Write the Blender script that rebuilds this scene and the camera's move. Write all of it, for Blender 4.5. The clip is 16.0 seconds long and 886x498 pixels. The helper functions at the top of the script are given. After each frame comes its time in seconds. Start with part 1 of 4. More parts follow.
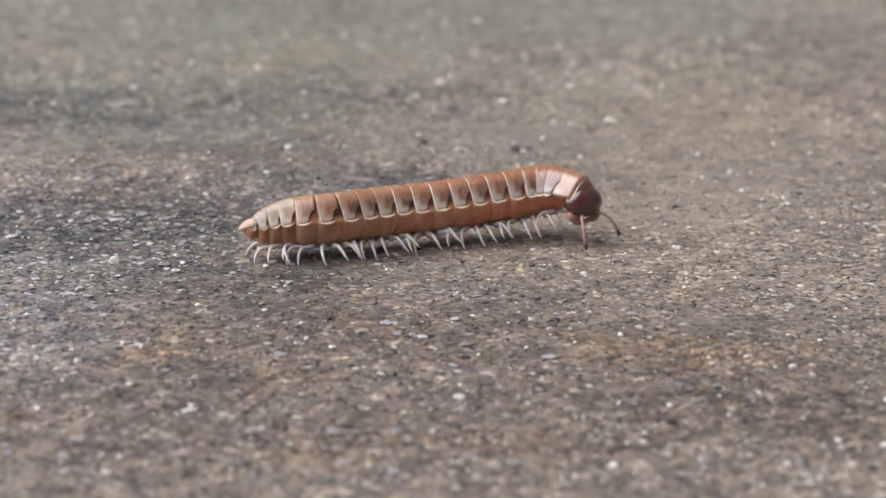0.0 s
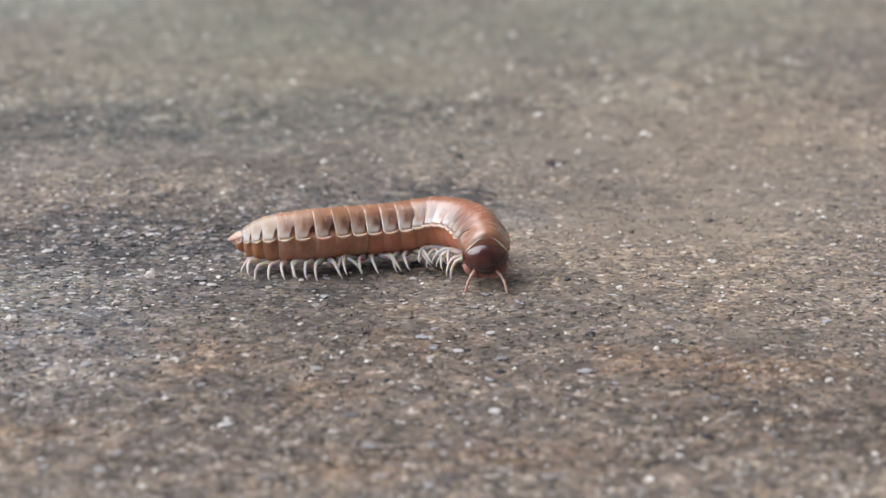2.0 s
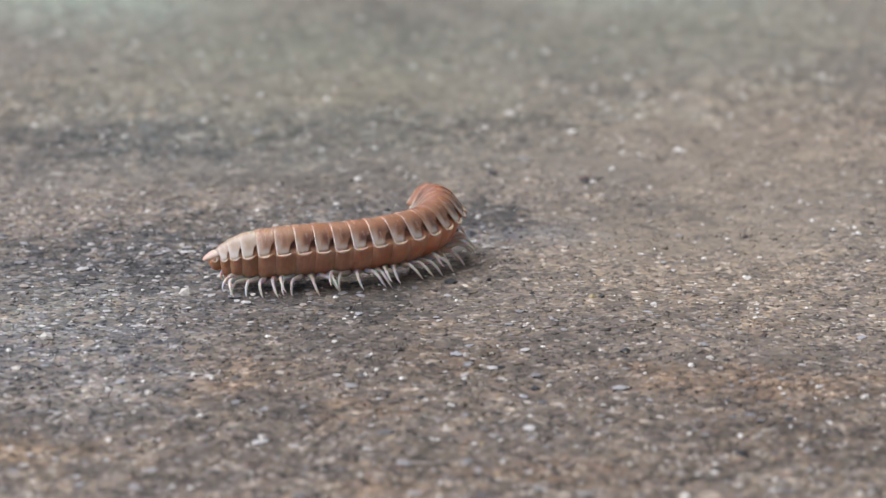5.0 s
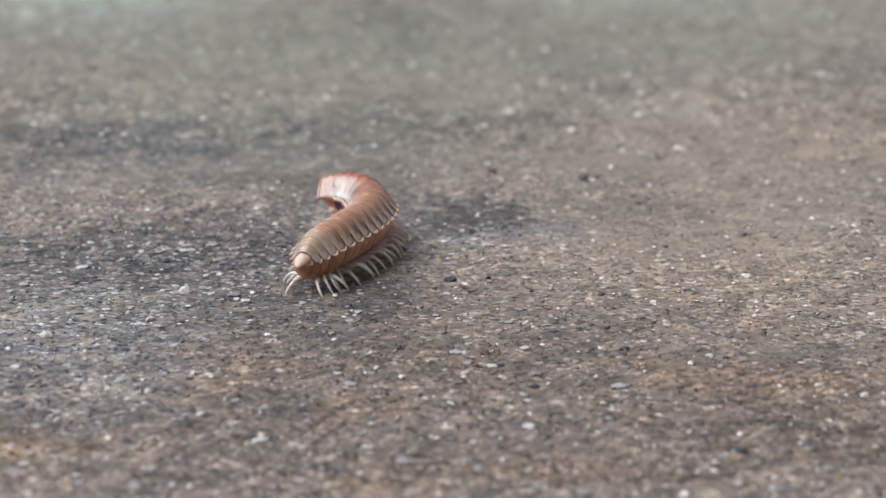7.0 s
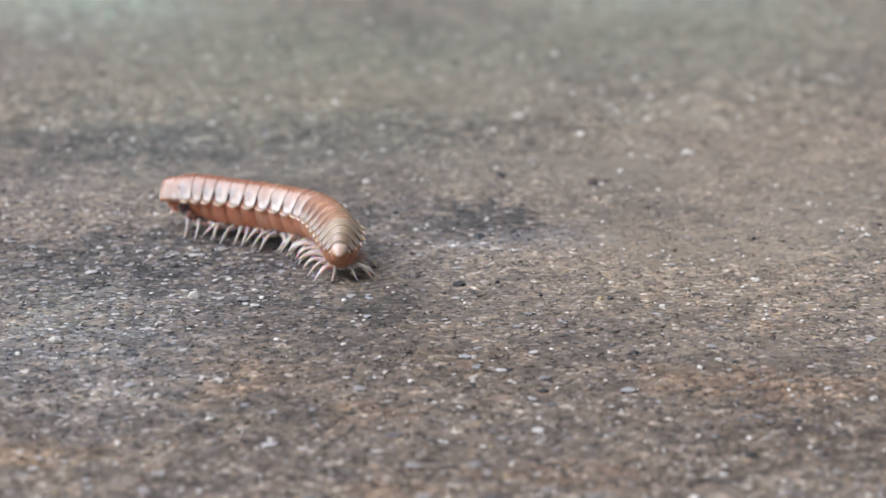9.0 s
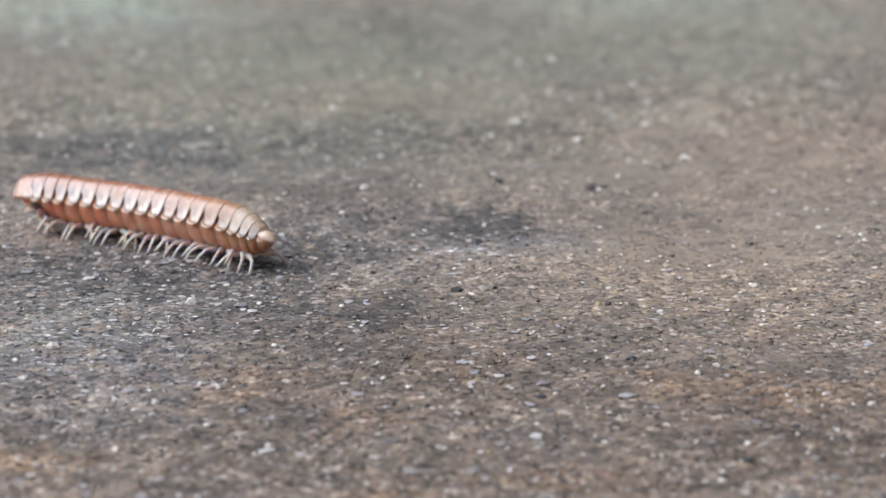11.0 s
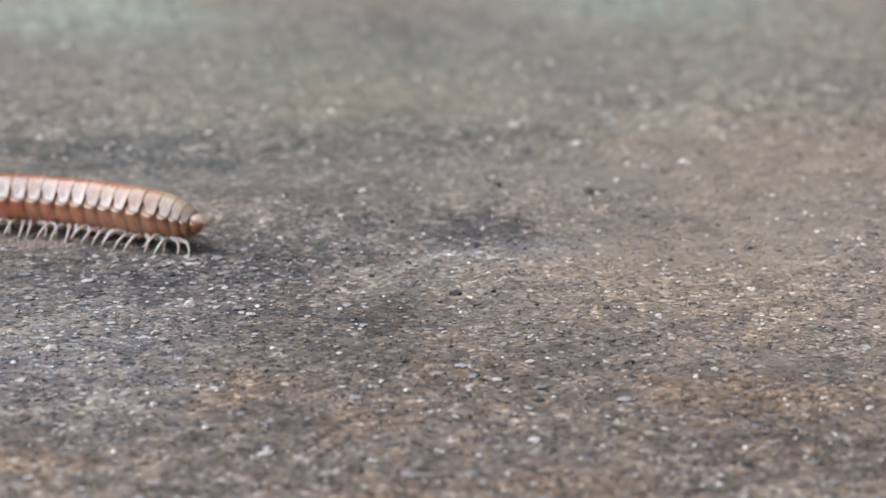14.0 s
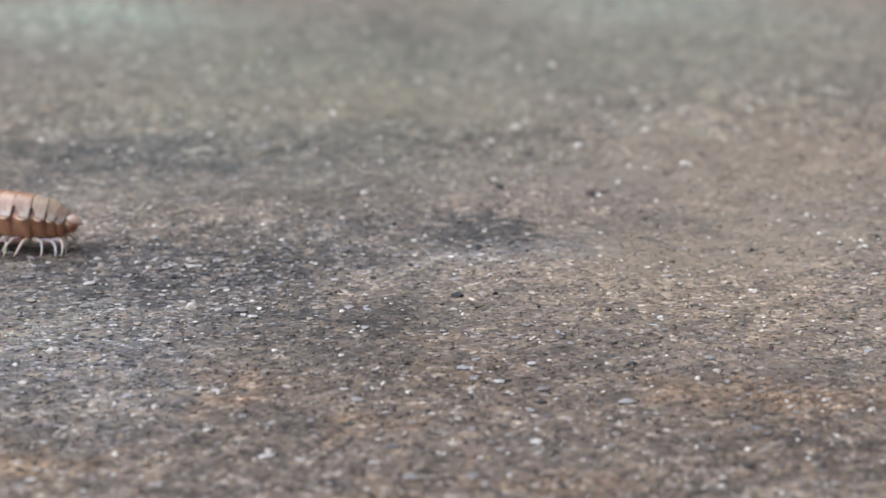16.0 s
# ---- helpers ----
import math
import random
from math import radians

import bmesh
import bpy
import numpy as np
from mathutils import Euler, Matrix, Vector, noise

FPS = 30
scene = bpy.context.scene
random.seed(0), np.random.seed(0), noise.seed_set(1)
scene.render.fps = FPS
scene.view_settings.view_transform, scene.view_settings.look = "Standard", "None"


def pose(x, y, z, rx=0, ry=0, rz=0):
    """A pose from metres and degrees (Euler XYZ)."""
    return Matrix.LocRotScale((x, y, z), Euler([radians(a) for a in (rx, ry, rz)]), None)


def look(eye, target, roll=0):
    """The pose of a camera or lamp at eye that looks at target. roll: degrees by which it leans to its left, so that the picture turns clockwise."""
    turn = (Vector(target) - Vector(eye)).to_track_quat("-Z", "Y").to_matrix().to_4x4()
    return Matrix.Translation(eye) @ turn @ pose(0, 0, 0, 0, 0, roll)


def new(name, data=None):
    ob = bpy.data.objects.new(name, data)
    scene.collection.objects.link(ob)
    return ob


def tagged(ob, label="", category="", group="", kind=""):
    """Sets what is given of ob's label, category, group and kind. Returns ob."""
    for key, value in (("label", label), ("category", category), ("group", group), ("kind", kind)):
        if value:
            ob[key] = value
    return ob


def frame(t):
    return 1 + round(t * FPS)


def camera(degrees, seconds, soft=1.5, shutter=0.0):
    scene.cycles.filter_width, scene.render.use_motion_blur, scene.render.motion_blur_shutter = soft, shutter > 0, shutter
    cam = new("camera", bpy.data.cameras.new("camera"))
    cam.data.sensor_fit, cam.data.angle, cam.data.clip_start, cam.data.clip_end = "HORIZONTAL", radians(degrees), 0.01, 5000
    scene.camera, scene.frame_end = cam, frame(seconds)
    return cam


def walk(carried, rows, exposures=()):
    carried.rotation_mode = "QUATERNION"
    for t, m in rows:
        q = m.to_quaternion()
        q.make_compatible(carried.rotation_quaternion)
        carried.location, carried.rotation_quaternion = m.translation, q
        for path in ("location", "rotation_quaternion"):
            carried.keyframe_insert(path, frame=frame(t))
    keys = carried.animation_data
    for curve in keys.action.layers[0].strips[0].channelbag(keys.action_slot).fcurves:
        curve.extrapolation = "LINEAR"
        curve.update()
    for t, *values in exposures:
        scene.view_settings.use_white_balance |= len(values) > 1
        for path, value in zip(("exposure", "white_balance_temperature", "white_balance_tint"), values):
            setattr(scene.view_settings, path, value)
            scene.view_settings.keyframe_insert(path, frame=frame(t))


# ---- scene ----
SOFT, SKY_STRENGTH, SUN_STRENGTH, SUN_ANGLE = 1.44, 0.022, 2.12, 73
EXPOSURES = [(0, 1.27, 6480, 11), (4, 1.27, 6340, 11), (11, 1.26, 6220, 11), (16, 1.26, 6220, 11)]
cam = camera(20, 16.0, soft=SOFT)
EYE = (0.00000, -0.13426, 0.03598)
walk(cam, [
    (0, pose(*EYE, 74.008, -0.749, -1.506)),
    (0.5, pose(*EYE, 74.039, -0.960, -1.869)),
    (1, pose(*EYE, 74.250, -1.029, -1.836)),
    (1.5, pose(*EYE, 74.406, -0.762, -1.300)),
    (2, pose(*EYE, 74.323, -0.453, -0.748)),
    (2.5, pose(*EYE, 74.442, -0.219, -0.388)),
    (3, pose(*EYE, 74.766, -0.161, -0.132)),
    (3.5, pose(*EYE, 74.854, -0.251, -0.190)),
    (4, pose(*EYE, 74.841, -0.139, -0.011)),
    (6.5, pose(*EYE, 74.528, -0.105, -0.069)),
    (7, pose(*EYE, 74.663, -0.110, -0.048)),
    (7.5, pose(*EYE, 74.725, -0.050, -0.078)),
    (8, pose(*EYE, 74.758, 0.018, 0.075)),
    (8.5, pose(*EYE, 74.764, 0.042, 0.128)),
    (11, pose(*EYE, 74.894, 0.082, 0.056)),
    (11.5, pose(*EYE, 75.023, 0.086, 0.097)),
    (12, pose(*EYE, 75.116, 0.049, 0.091)),
    (12.5, pose(*EYE, 74.984, 0.038, 0.070)),
    (13, pose(*EYE, 74.883, -0.043, 0.041)),
    (13.5, pose(*EYE, 74.955, -0.047, 0.055)),
    (14, pose(*EYE, 74.972, -0.053, 0.057)),
    (14.5, pose(*EYE, 75.000, -0.000, 0.000)),
    (15, pose(*EYE, 75.039, 0.018, 0.016)),
    (15.5, pose(*EYE, 75.077, 0.038, 0.057)),
    (16, pose(*EYE, 75.019, 0.010, 0.083)),
], exposures=EXPOSURES)

# ---- depth of field: a close-up lens at 14 cm ----
cam.data.dof.use_dof = True
cam.data.dof.focus_distance = 0.126
cam.data.dof.aperture_fstop = 72.0

# ---- light: overcast sky, brightest high on the left ----
world = bpy.data.worlds.new("sky")
scene.world = world
world.use_nodes = True
wn = world.node_tree
sky = wn.nodes.new("ShaderNodeTexSky")
sky.sky_type, sky.sun_disc = "NISHITA", False
sky.sun_elevation, sky.sun_rotation = radians(45), radians(270)
sky.air_density, sky.dust_density, sky.ozone_density = 1.0, 3.0, 1.0
wn.links.new(sky.outputs[0], wn.nodes["Background"].inputs[0])
wn.nodes["Background"].inputs[1].default_value = SKY_STRENGTH
sun = new("sun", bpy.data.lights.new("sun", "SUN"))
sun.data.energy, sun.data.angle, sun.data.color = SUN_STRENGTH, radians(SUN_ANGLE), (0.93, 0.95, 1.0)
sun.matrix_world = look((-0.60, -0.06, 0.79), (0, 0, 0))

MM = 0.001


# ---- materials ----
def material(name):
    m = bpy.data.materials.new(name)
    m.use_nodes = True
    return m, m.node_tree.nodes, m.node_tree.links, m.node_tree.nodes["Principled BSDF"]


def ramp(nodes, stops):
    r = nodes.new("ShaderNodeValToRGB")
    while len(r.color_ramp.elements) < len(stops):
        r.color_ramp.elements.new(0.5)
    for e, (p, c) in zip(r.color_ramp.elements, stops):
        e.position, e.color = p, (*c, 1)
    return r


def noise_tex(nodes, links, vec, scale, detail=4, rough=0.6):
    n = nodes.new("ShaderNodeTexNoise")
    n.inputs["Scale"].default_value, n.inputs["Detail"].default_value, n.inputs["Roughness"].default_value = scale, detail, rough
    links.new(vec, n.inputs["Vector"])
    return n


def mix(nodes, links, fac, a, b, mode="MIX"):
    x = nodes.new("ShaderNodeMix")
    x.data_type, x.blend_type = "RGBA", mode
    for val, sock in ((fac, x.inputs[0]), (a, x.inputs[6]), (b, x.inputs[7])):
        if isinstance(val, (int, float)):
            sock.default_value = val
        elif isinstance(val, tuple):
            sock.default_value = (*val, 1)
        else:
            links.new(val, sock)
    return x.outputs[2]


def math_node(nodes, links, op, a, b=0.0):
    x = nodes.new("ShaderNodeMath")
    x.operation = op
    for val, sock in ((a, x.inputs[0]), (b, x.inputs[1])):
        if isinstance(val, (int, float)):
            sock.default_value = val
        else:
            links.new(val, sock)
    return x.outputs[0]


# stains, tints and painted far sheen of the slab: tint, centre and half size in millimetres, strength
PATCHES = [
    ('silt', 8.0, -13.0, 22.0, 12.0, 0.2),
    ('silt', 6.0, -27.0, 22.0, 9.0, 0.1),
    ('silt', 14.5, 2.0, 11.0, 9.5, 0.62),
    ('silt', 18.0, 21.0, 13.0, 12.0, 0.55),
    ('silt', 25.0, 9.0, 9.0, 7.0, 0.45),
    ('silt', -3.5, 40.0, 17.0, 11.0, 0.45),
    ('silt', 10.0, 58.0, 27.0, 16.0, 0.35),
    ('silt', -22.0, 55.0, 20.0, 17.0, 0.4),
    ('silt', -6.0, 15.5, 11.0, 8.0, 0.4),
    ('silt', -16.0, 14.0, 9.0, 6.0, 0.35),
    ('silt', 8.0, 17.0, 10.0, 8.0, 0.45),
    ('silt', 0.0, 84.0, 60.0, 22.0, 0.35),
    ('dark', -17.1, -4.1, 10.9, 8.0, 0.85),
    ('dark', -7.2, 3.6, 9.3, 4.4, 0.5),
    ('dark', 1.5, 4.6, 3.3, 4.1, 1.1),
    ('dark', -25.2, 23.6, 8.4, 7.4, 0.7),
    ('dark', -8.6, -12.7, 9.4, 7.0, 0.65),
    ('dark', -3.8, 64.3, 5.9, 10.1, 0.35),
    ('dark', -3.9, -20.4, 13.4, 4.4, 0.35),
    ('dark', -3.2, 33.8, 5.0, 4.6, 0.3),
    ('tan', -5.0, 40.9, 8.0, 9.9, 0.3),
    ('tan', 21.1, 21.1, 10.6, 17.3, 0.38),
    ('tan', 14.1, -3.4, 10.0, 12.6, 0.4),
    ('moss', -11.0, 37.9, 27.1, 24.6, 0.8),
    ('moss', 20.2, 57.1, 18.2, 18.7, 0.5),
    ('moss', -12.6, 61.1, 18.6, 14.6, 0.3),
    ('moss', 26.4, 38.9, 7.9, 9.7, 0.4),
    # pale beyond y 70: paler concrete, with the horizon sky's sheen painted in
    ('pale', -32.2, 73.7, 17.0, 12.4, 0.8),
    ('pale', 24.8, 77.8, 19.2, 11.4, 0.35),
    ('pale', 15.4, 34.7, 5.0, 4.7, 0.35),
    ('pale', -19.7, -12.8, 5.7, 6.0, 0.3),
    ('rust', -9.3, -25.6, 3.9, 2.9, 0.60),
    ('rust', -3.6, -30.0, 2.2, 1.9, 0.60),
    ('rust', 11.5, -24.8, 3.9, 2.5, 0.70),
    ('rust', 16.2, -26.9, 4.1, 2.4, 0.60),
    ('rust', -16.8, -34.3, 3.6, 2.1, 0.70),
    ('rust', 0.4, -21.0, 3.2, 2.2, 0.50),
    ('rust', -0.9, -16.0, 2.2, 2.1, 0.45),
    ('rust', 16.1, -15.0, 1.7, 1.4, 0.40),
    ('rust', 5.0, -37.4, 5.1, 2.0, 0.50),
    ('rust', -1.9, -37.4, 2.8, 2.0, 0.40),
    # a darker, browner tint over the near part of the slab
    ('umber', 5.8, -19.7, 20.0, 9.7, 0.45),
    ('umber', 0.0, -32.7, 23.9, 12.1, 0.7),
    ('dark', -11.9, -31.0, 7.3, 4.5, 0.3),
    ('dark', 16.0, -33.2, 7.2, 4.3, 0.35),
    ('dark', 12.0, 6.5, 3.9, 3.3, 0.4),
    ('dark', -7.5, -1.0, 7.0, 5.0, 0.55),
    ('dark', -4.0, -11.5, 6.5, 4.5, 0.32),
    ('dark', -7.0, 14.0, 9.0, 5.5, 0.4),
    ('umber', 17.0, -31.0, 9.0, 9.0, 0.75),
    ('dark', -11.0, 10.0, 8.0, 6.0, 0.3),
    ('dark', 6.5, -18.0, 5.0, 3.5, 0.25),
    ('dark', 4.4, 29.3, 5.6, 3.5, 0.3),
    ('blue', -17.7, -11.3, 10.8, 15.2, 0.9),
    ('blue', -2.7, 1.9, 9.5, 8.6, 0.6),
    ('blue', -17.0, -25.0, 7.5, 9.0, 0.7),
    ('blue', 5.0, 0.0, 5.0, 3.0, 0.9),
    ('blue', -23.5, 21.5, 10.6, 18.9, 0.5),
    ('moss', 0.0, 70.3, 50.6, 23.8, 0.6),
    # more of the far sky sheen put into the colour
    ('pale', -32.3, 80.6, 14.6, 10.3, 0.7),
    ('pale', 15.5, 81.8, 14.7, 7.4, 0.6),
    ('blue', 0.0, 61.8, 52.6, 29.0, 0.5),
    ('dark', -9.7, 25.4, 15.4, 8.3, 0.35),
    ('blue', -9.7, 25.7, 15.4, 11.7, 0.6),
]
TINTS = {"dark": (0.42, 0.44, 0.47), "tan": (1.30, 1.2, 1.05), "moss": (0.98, 1.07, 0.97), "pale": (1.26, 1.44, 1.46), "rust": (1.19, 1.03, 0.86), "blue": (0.91, 0.99, 1.11), "umber": (0.72, 0.68, 0.66)}
SILT = (0.212, 0.180, 0.146)      # fine dust that fills the slab's pores and hides the grains


def stains_and_sheen(nodes, links, color):
    """The slab's stains, tints and painted far sheen laid over a colour, by the place in the world."""
    geo = nodes.new("ShaderNodeNewGeometry")
    warp = noise_tex(nodes, links, geo.outputs["Position"], 130, 5, 0.65)
    fine = noise_tex(nodes, links, geo.outputs["Position"], 900, 3, 0.6)
    sub = nodes.new("ShaderNodeVectorMath")
    sub.operation = "SUBTRACT"
    links.new(warp.outputs["Color"], sub.inputs[0])
    sub.inputs[1].default_value = (0.5, 0.5, 0.5)
    wig = nodes.new("ShaderNodeVectorMath")
    wig.operation = "MULTIPLY_ADD"
    links.new(sub.outputs[0], wig.inputs[0])
    wig.inputs[1].default_value = (0.016, 0.016, 0)
    links.new(geo.outputs["Position"], wig.inputs[2])
    gate = nodes.new("ShaderNodeMapRange")
    for i, v in ((1, 0.34), (2, 0.66), (3, 0.3), (4, 1.6)):
        gate.inputs[i].default_value = v
    links.new(fine.outputs["Fac"], gate.inputs[0])
    for kind, cx, cy, rx, ry, amount in PATCHES:
        d = nodes.new("ShaderNodeVectorMath")
        d.operation = "SUBTRACT"
        links.new(wig.outputs[0], d.inputs[0])
        d.inputs[1].default_value = (cx * MM, cy * MM, 0)
        s = nodes.new("ShaderNodeVectorMath")
        s.operation = "MULTIPLY"
        links.new(d.outputs[0], s.inputs[0])
        s.inputs[1].default_value = (1 / (rx * MM), 1 / (ry * MM), 0)
        ln = nodes.new("ShaderNodeVectorMath")
        ln.operation = "LENGTH"
        links.new(s.outputs[0], ln.inputs[0])
        fall = nodes.new("ShaderNodeMapRange")
        fall.interpolation_type = "SMOOTHERSTEP"
        for i, v in ((1, 0.25), (2, 1.35), (3, 1.0), (4, 0.0)):
            fall.inputs[i].default_value = v
        links.new(ln.outputs["Value"], fall.inputs[0])
        f = math_node(nodes, links, "MULTIPLY", fall.outputs[0], gate.outputs[0])
        f = math_node(nodes, links, "MULTIPLY", f, amount)
        if kind == "silt":
            f = math_node(nodes, links, "MINIMUM", f, 0.8)
            color = mix(nodes, links, f, color, SILT)
        else:
            color = mix(nodes, links, f, color, mix(nodes, links, 1.0, color, TINTS[kind], "MULTIPLY"))
    return color


def concrete(name, grainy):
    m, nodes, links, bsdf = material(name)
    geo = nodes.new("ShaderNodeNewGeometry")
    pos = geo.outputs["Position"]
    if grainy == "slab":
        v = nodes.new("ShaderNodeTexVoronoi")
        v.inputs["Scale"].default_value = 3800
        links.new(pos, v.inputs["Vector"])
        pick = nodes.new("ShaderNodeSeparateColor")
        links.new(v.outputs["Color"], pick.inputs[0])
        rnd = pick.outputs[0]
    elif grainy == "island":
        rnd = geo.outputs["Random Per Island"]
    else:
        rnd = nodes.new("ShaderNodeObjectInfo").outputs["Random"]
    r = ramp(nodes, GRAIN_STOPS)
    links.new(rnd, r.inputs[0])
    grit = noise_tex(nodes, links, pos, 4200, 4, 0.7)
    gr = ramp(nodes, [(0.25, (0.44, 0.43, 0.43)), (0.75, (1.46, 1.44, 1.41))])
    links.new(grit.outputs["Fac"], gr.inputs[0])
    c = mix(nodes, links, 1.0, r.outputs[0], gr.outputs[0], "MULTIPLY")
    cloud = noise_tex(nodes, links, pos, 210, 7, 0.72)
    cr = ramp(nodes, [(0.3, (0.72, 0.72, 0.73)), (0.7, (1.25, 1.22, 1.18))])
    links.new(cloud.outputs["Fac"], cr.inputs[0])
    c = mix(nodes, links, 1.0, c, cr.outputs[0], "MULTIPLY")
    blot = noise_tex(nodes, links, pos, 620, 4, 0.62)
    br = ramp(nodes, [(0.34, (0.54, 0.55, 0.57)), (0.5, (1.0, 1.0, 1.0)), (0.66, (1.36, 1.32, 1.27))])
    links.new(blot.outputs["Fac"], br.inputs[0])
    c = mix(nodes, links, 0.85, c, mix(nodes, links, 1.0, c, br.outputs[0], "MULTIPLY"))
    broad = noise_tex(nodes, links, pos, 75, 5, 0.7)
    wide = ramp(nodes, [(0.32, (0.80, 0.80, 0.82)), (0.68, (1.18, 1.17, 1.14))])
    links.new(broad.outputs["Fac"], wide.inputs[0])
    c = mix(nodes, links, 1.0, c, wide.outputs[0], "MULTIPLY")
    c = stains_and_sheen(nodes, links, c)
    links.new(c, bsdf.inputs["Base Color"])
    rough = nodes.new("ShaderNodeMapRange")
    for i, v in ((1, 0.0), (2, 1.0), (3, 0.42), (4, 0.9)):
        rough.inputs[i].default_value = v
    links.new(grit.outputs["Fac"], rough.inputs[0])
    links.new(rough.outputs[0], bsdf.inputs["Roughness"])
    bump = nodes.new("ShaderNodeBump")
    bump.inputs["Strength"].default_value, bump.inputs["Distance"].default_value = 0.6, 0.00012
    links.new(grit.outputs["Fac"], bump.inputs["Height"])
    links.new(bump.outputs[0], bsdf.inputs["Normal"])
    return m


GRAIN_STOPS = [(0.0, (0.028, 0.025, 0.024)), (0.09, (0.078, 0.068, 0.064)), (0.18, (0.173, 0.141, 0.107)), (0.26, (0.210, 0.178, 0.167)), (0.34, (0.143, 0.122, 0.109)),
               (0.42, (0.260, 0.206, 0.145)), (0.49, (0.199, 0.188, 0.145)), (0.56, (0.292, 0.214, 0.175)), (0.63, (0.189, 0.163, 0.152)), (0.70, (0.307, 0.255, 0.192)),
               (0.77, (0.084, 0.074, 0.066)), (0.84, (0.360, 0.282, 0.192)), (0.90, (0.335, 0.297, 0.267)), (0.955, (0.430, 0.380, 0.325)), (0.988, (0.540, 0.490, 0.435)), (1.0, (0.680, 0.630, 0.570))]
SLAB = concrete("weathered_concrete", "slab")
GRIT = concrete("sand_grit", "island")
GRAIN = concrete("sand_grain", "object")


def stone(name, color, rough):
    m, nodes, links, bsdf = material(name)
    geo = nodes.new("ShaderNodeNewGeometry")
    n = noise_tex(nodes, links, geo.outputs["Position"], 5000, 4, 0.65)
    r = ramp(nodes, [(0.3, tuple(c * 0.7 for c in color)), (0.7, tuple(min(1, c * 1.2) for c in color))])
    links.new(n.outputs["Fac"], r.inputs[0])
    links.new(r.outputs[0], bsdf.inputs["Base Color"])
    bsdf.inputs["Roughness"].default_value = rough
    return m


QUARTZ = stone("quartz", (0.74, 0.70, 0.64), 0.45)
FLAKE = stone("pale_flake", (0.50, 0.46, 0.41), 0.6)
OCHRE = stone("ochre_stone", (0.36, 0.29, 0.15), 0.6)


def chip_stone():
    """Grey, bluish and tan stone that differs from chip to chip."""
    m, nodes, links, bsdf = material("stone_chip")
    geo = nodes.new("ShaderNodeNewGeometry")
    r = ramp(nodes, [(0.0, (0.06, 0.06, 0.062)), (0.16, (0.15, 0.145, 0.15)), (0.34, (0.26, 0.25, 0.25)), (0.5, (0.23, 0.20, 0.17)), (0.64, (0.34, 0.34, 0.36)), (0.8, (0.33, 0.27, 0.22)), (0.92, (0.46, 0.44, 0.43)), (1.0, (0.56, 0.53, 0.5))])
    links.new(geo.outputs["Random Per Island"], r.inputs[0])
    n = noise_tex(nodes, links, geo.outputs["Position"], 6000, 4, 0.65)
    v = ramp(nodes, [(0.3, (0.78, 0.77, 0.76)), (0.7, (1.16, 1.15, 1.14))])
    links.new(n.outputs["Fac"], v.inputs[0])
    links.new(mix(nodes, links, 1.0, r.outputs[0], v.outputs[0], "MULTIPLY"), bsdf.inputs["Base Color"])
    bsdf.inputs["Roughness"].default_value = 0.55
    return m


CHIP = chip_stone()
RUDDY = stone("ruddy_stone", (0.09, 0.045, 0.035), 0.6)
BASALT = stone("dark_stone", (0.035, 0.035, 0.038), 0.55)


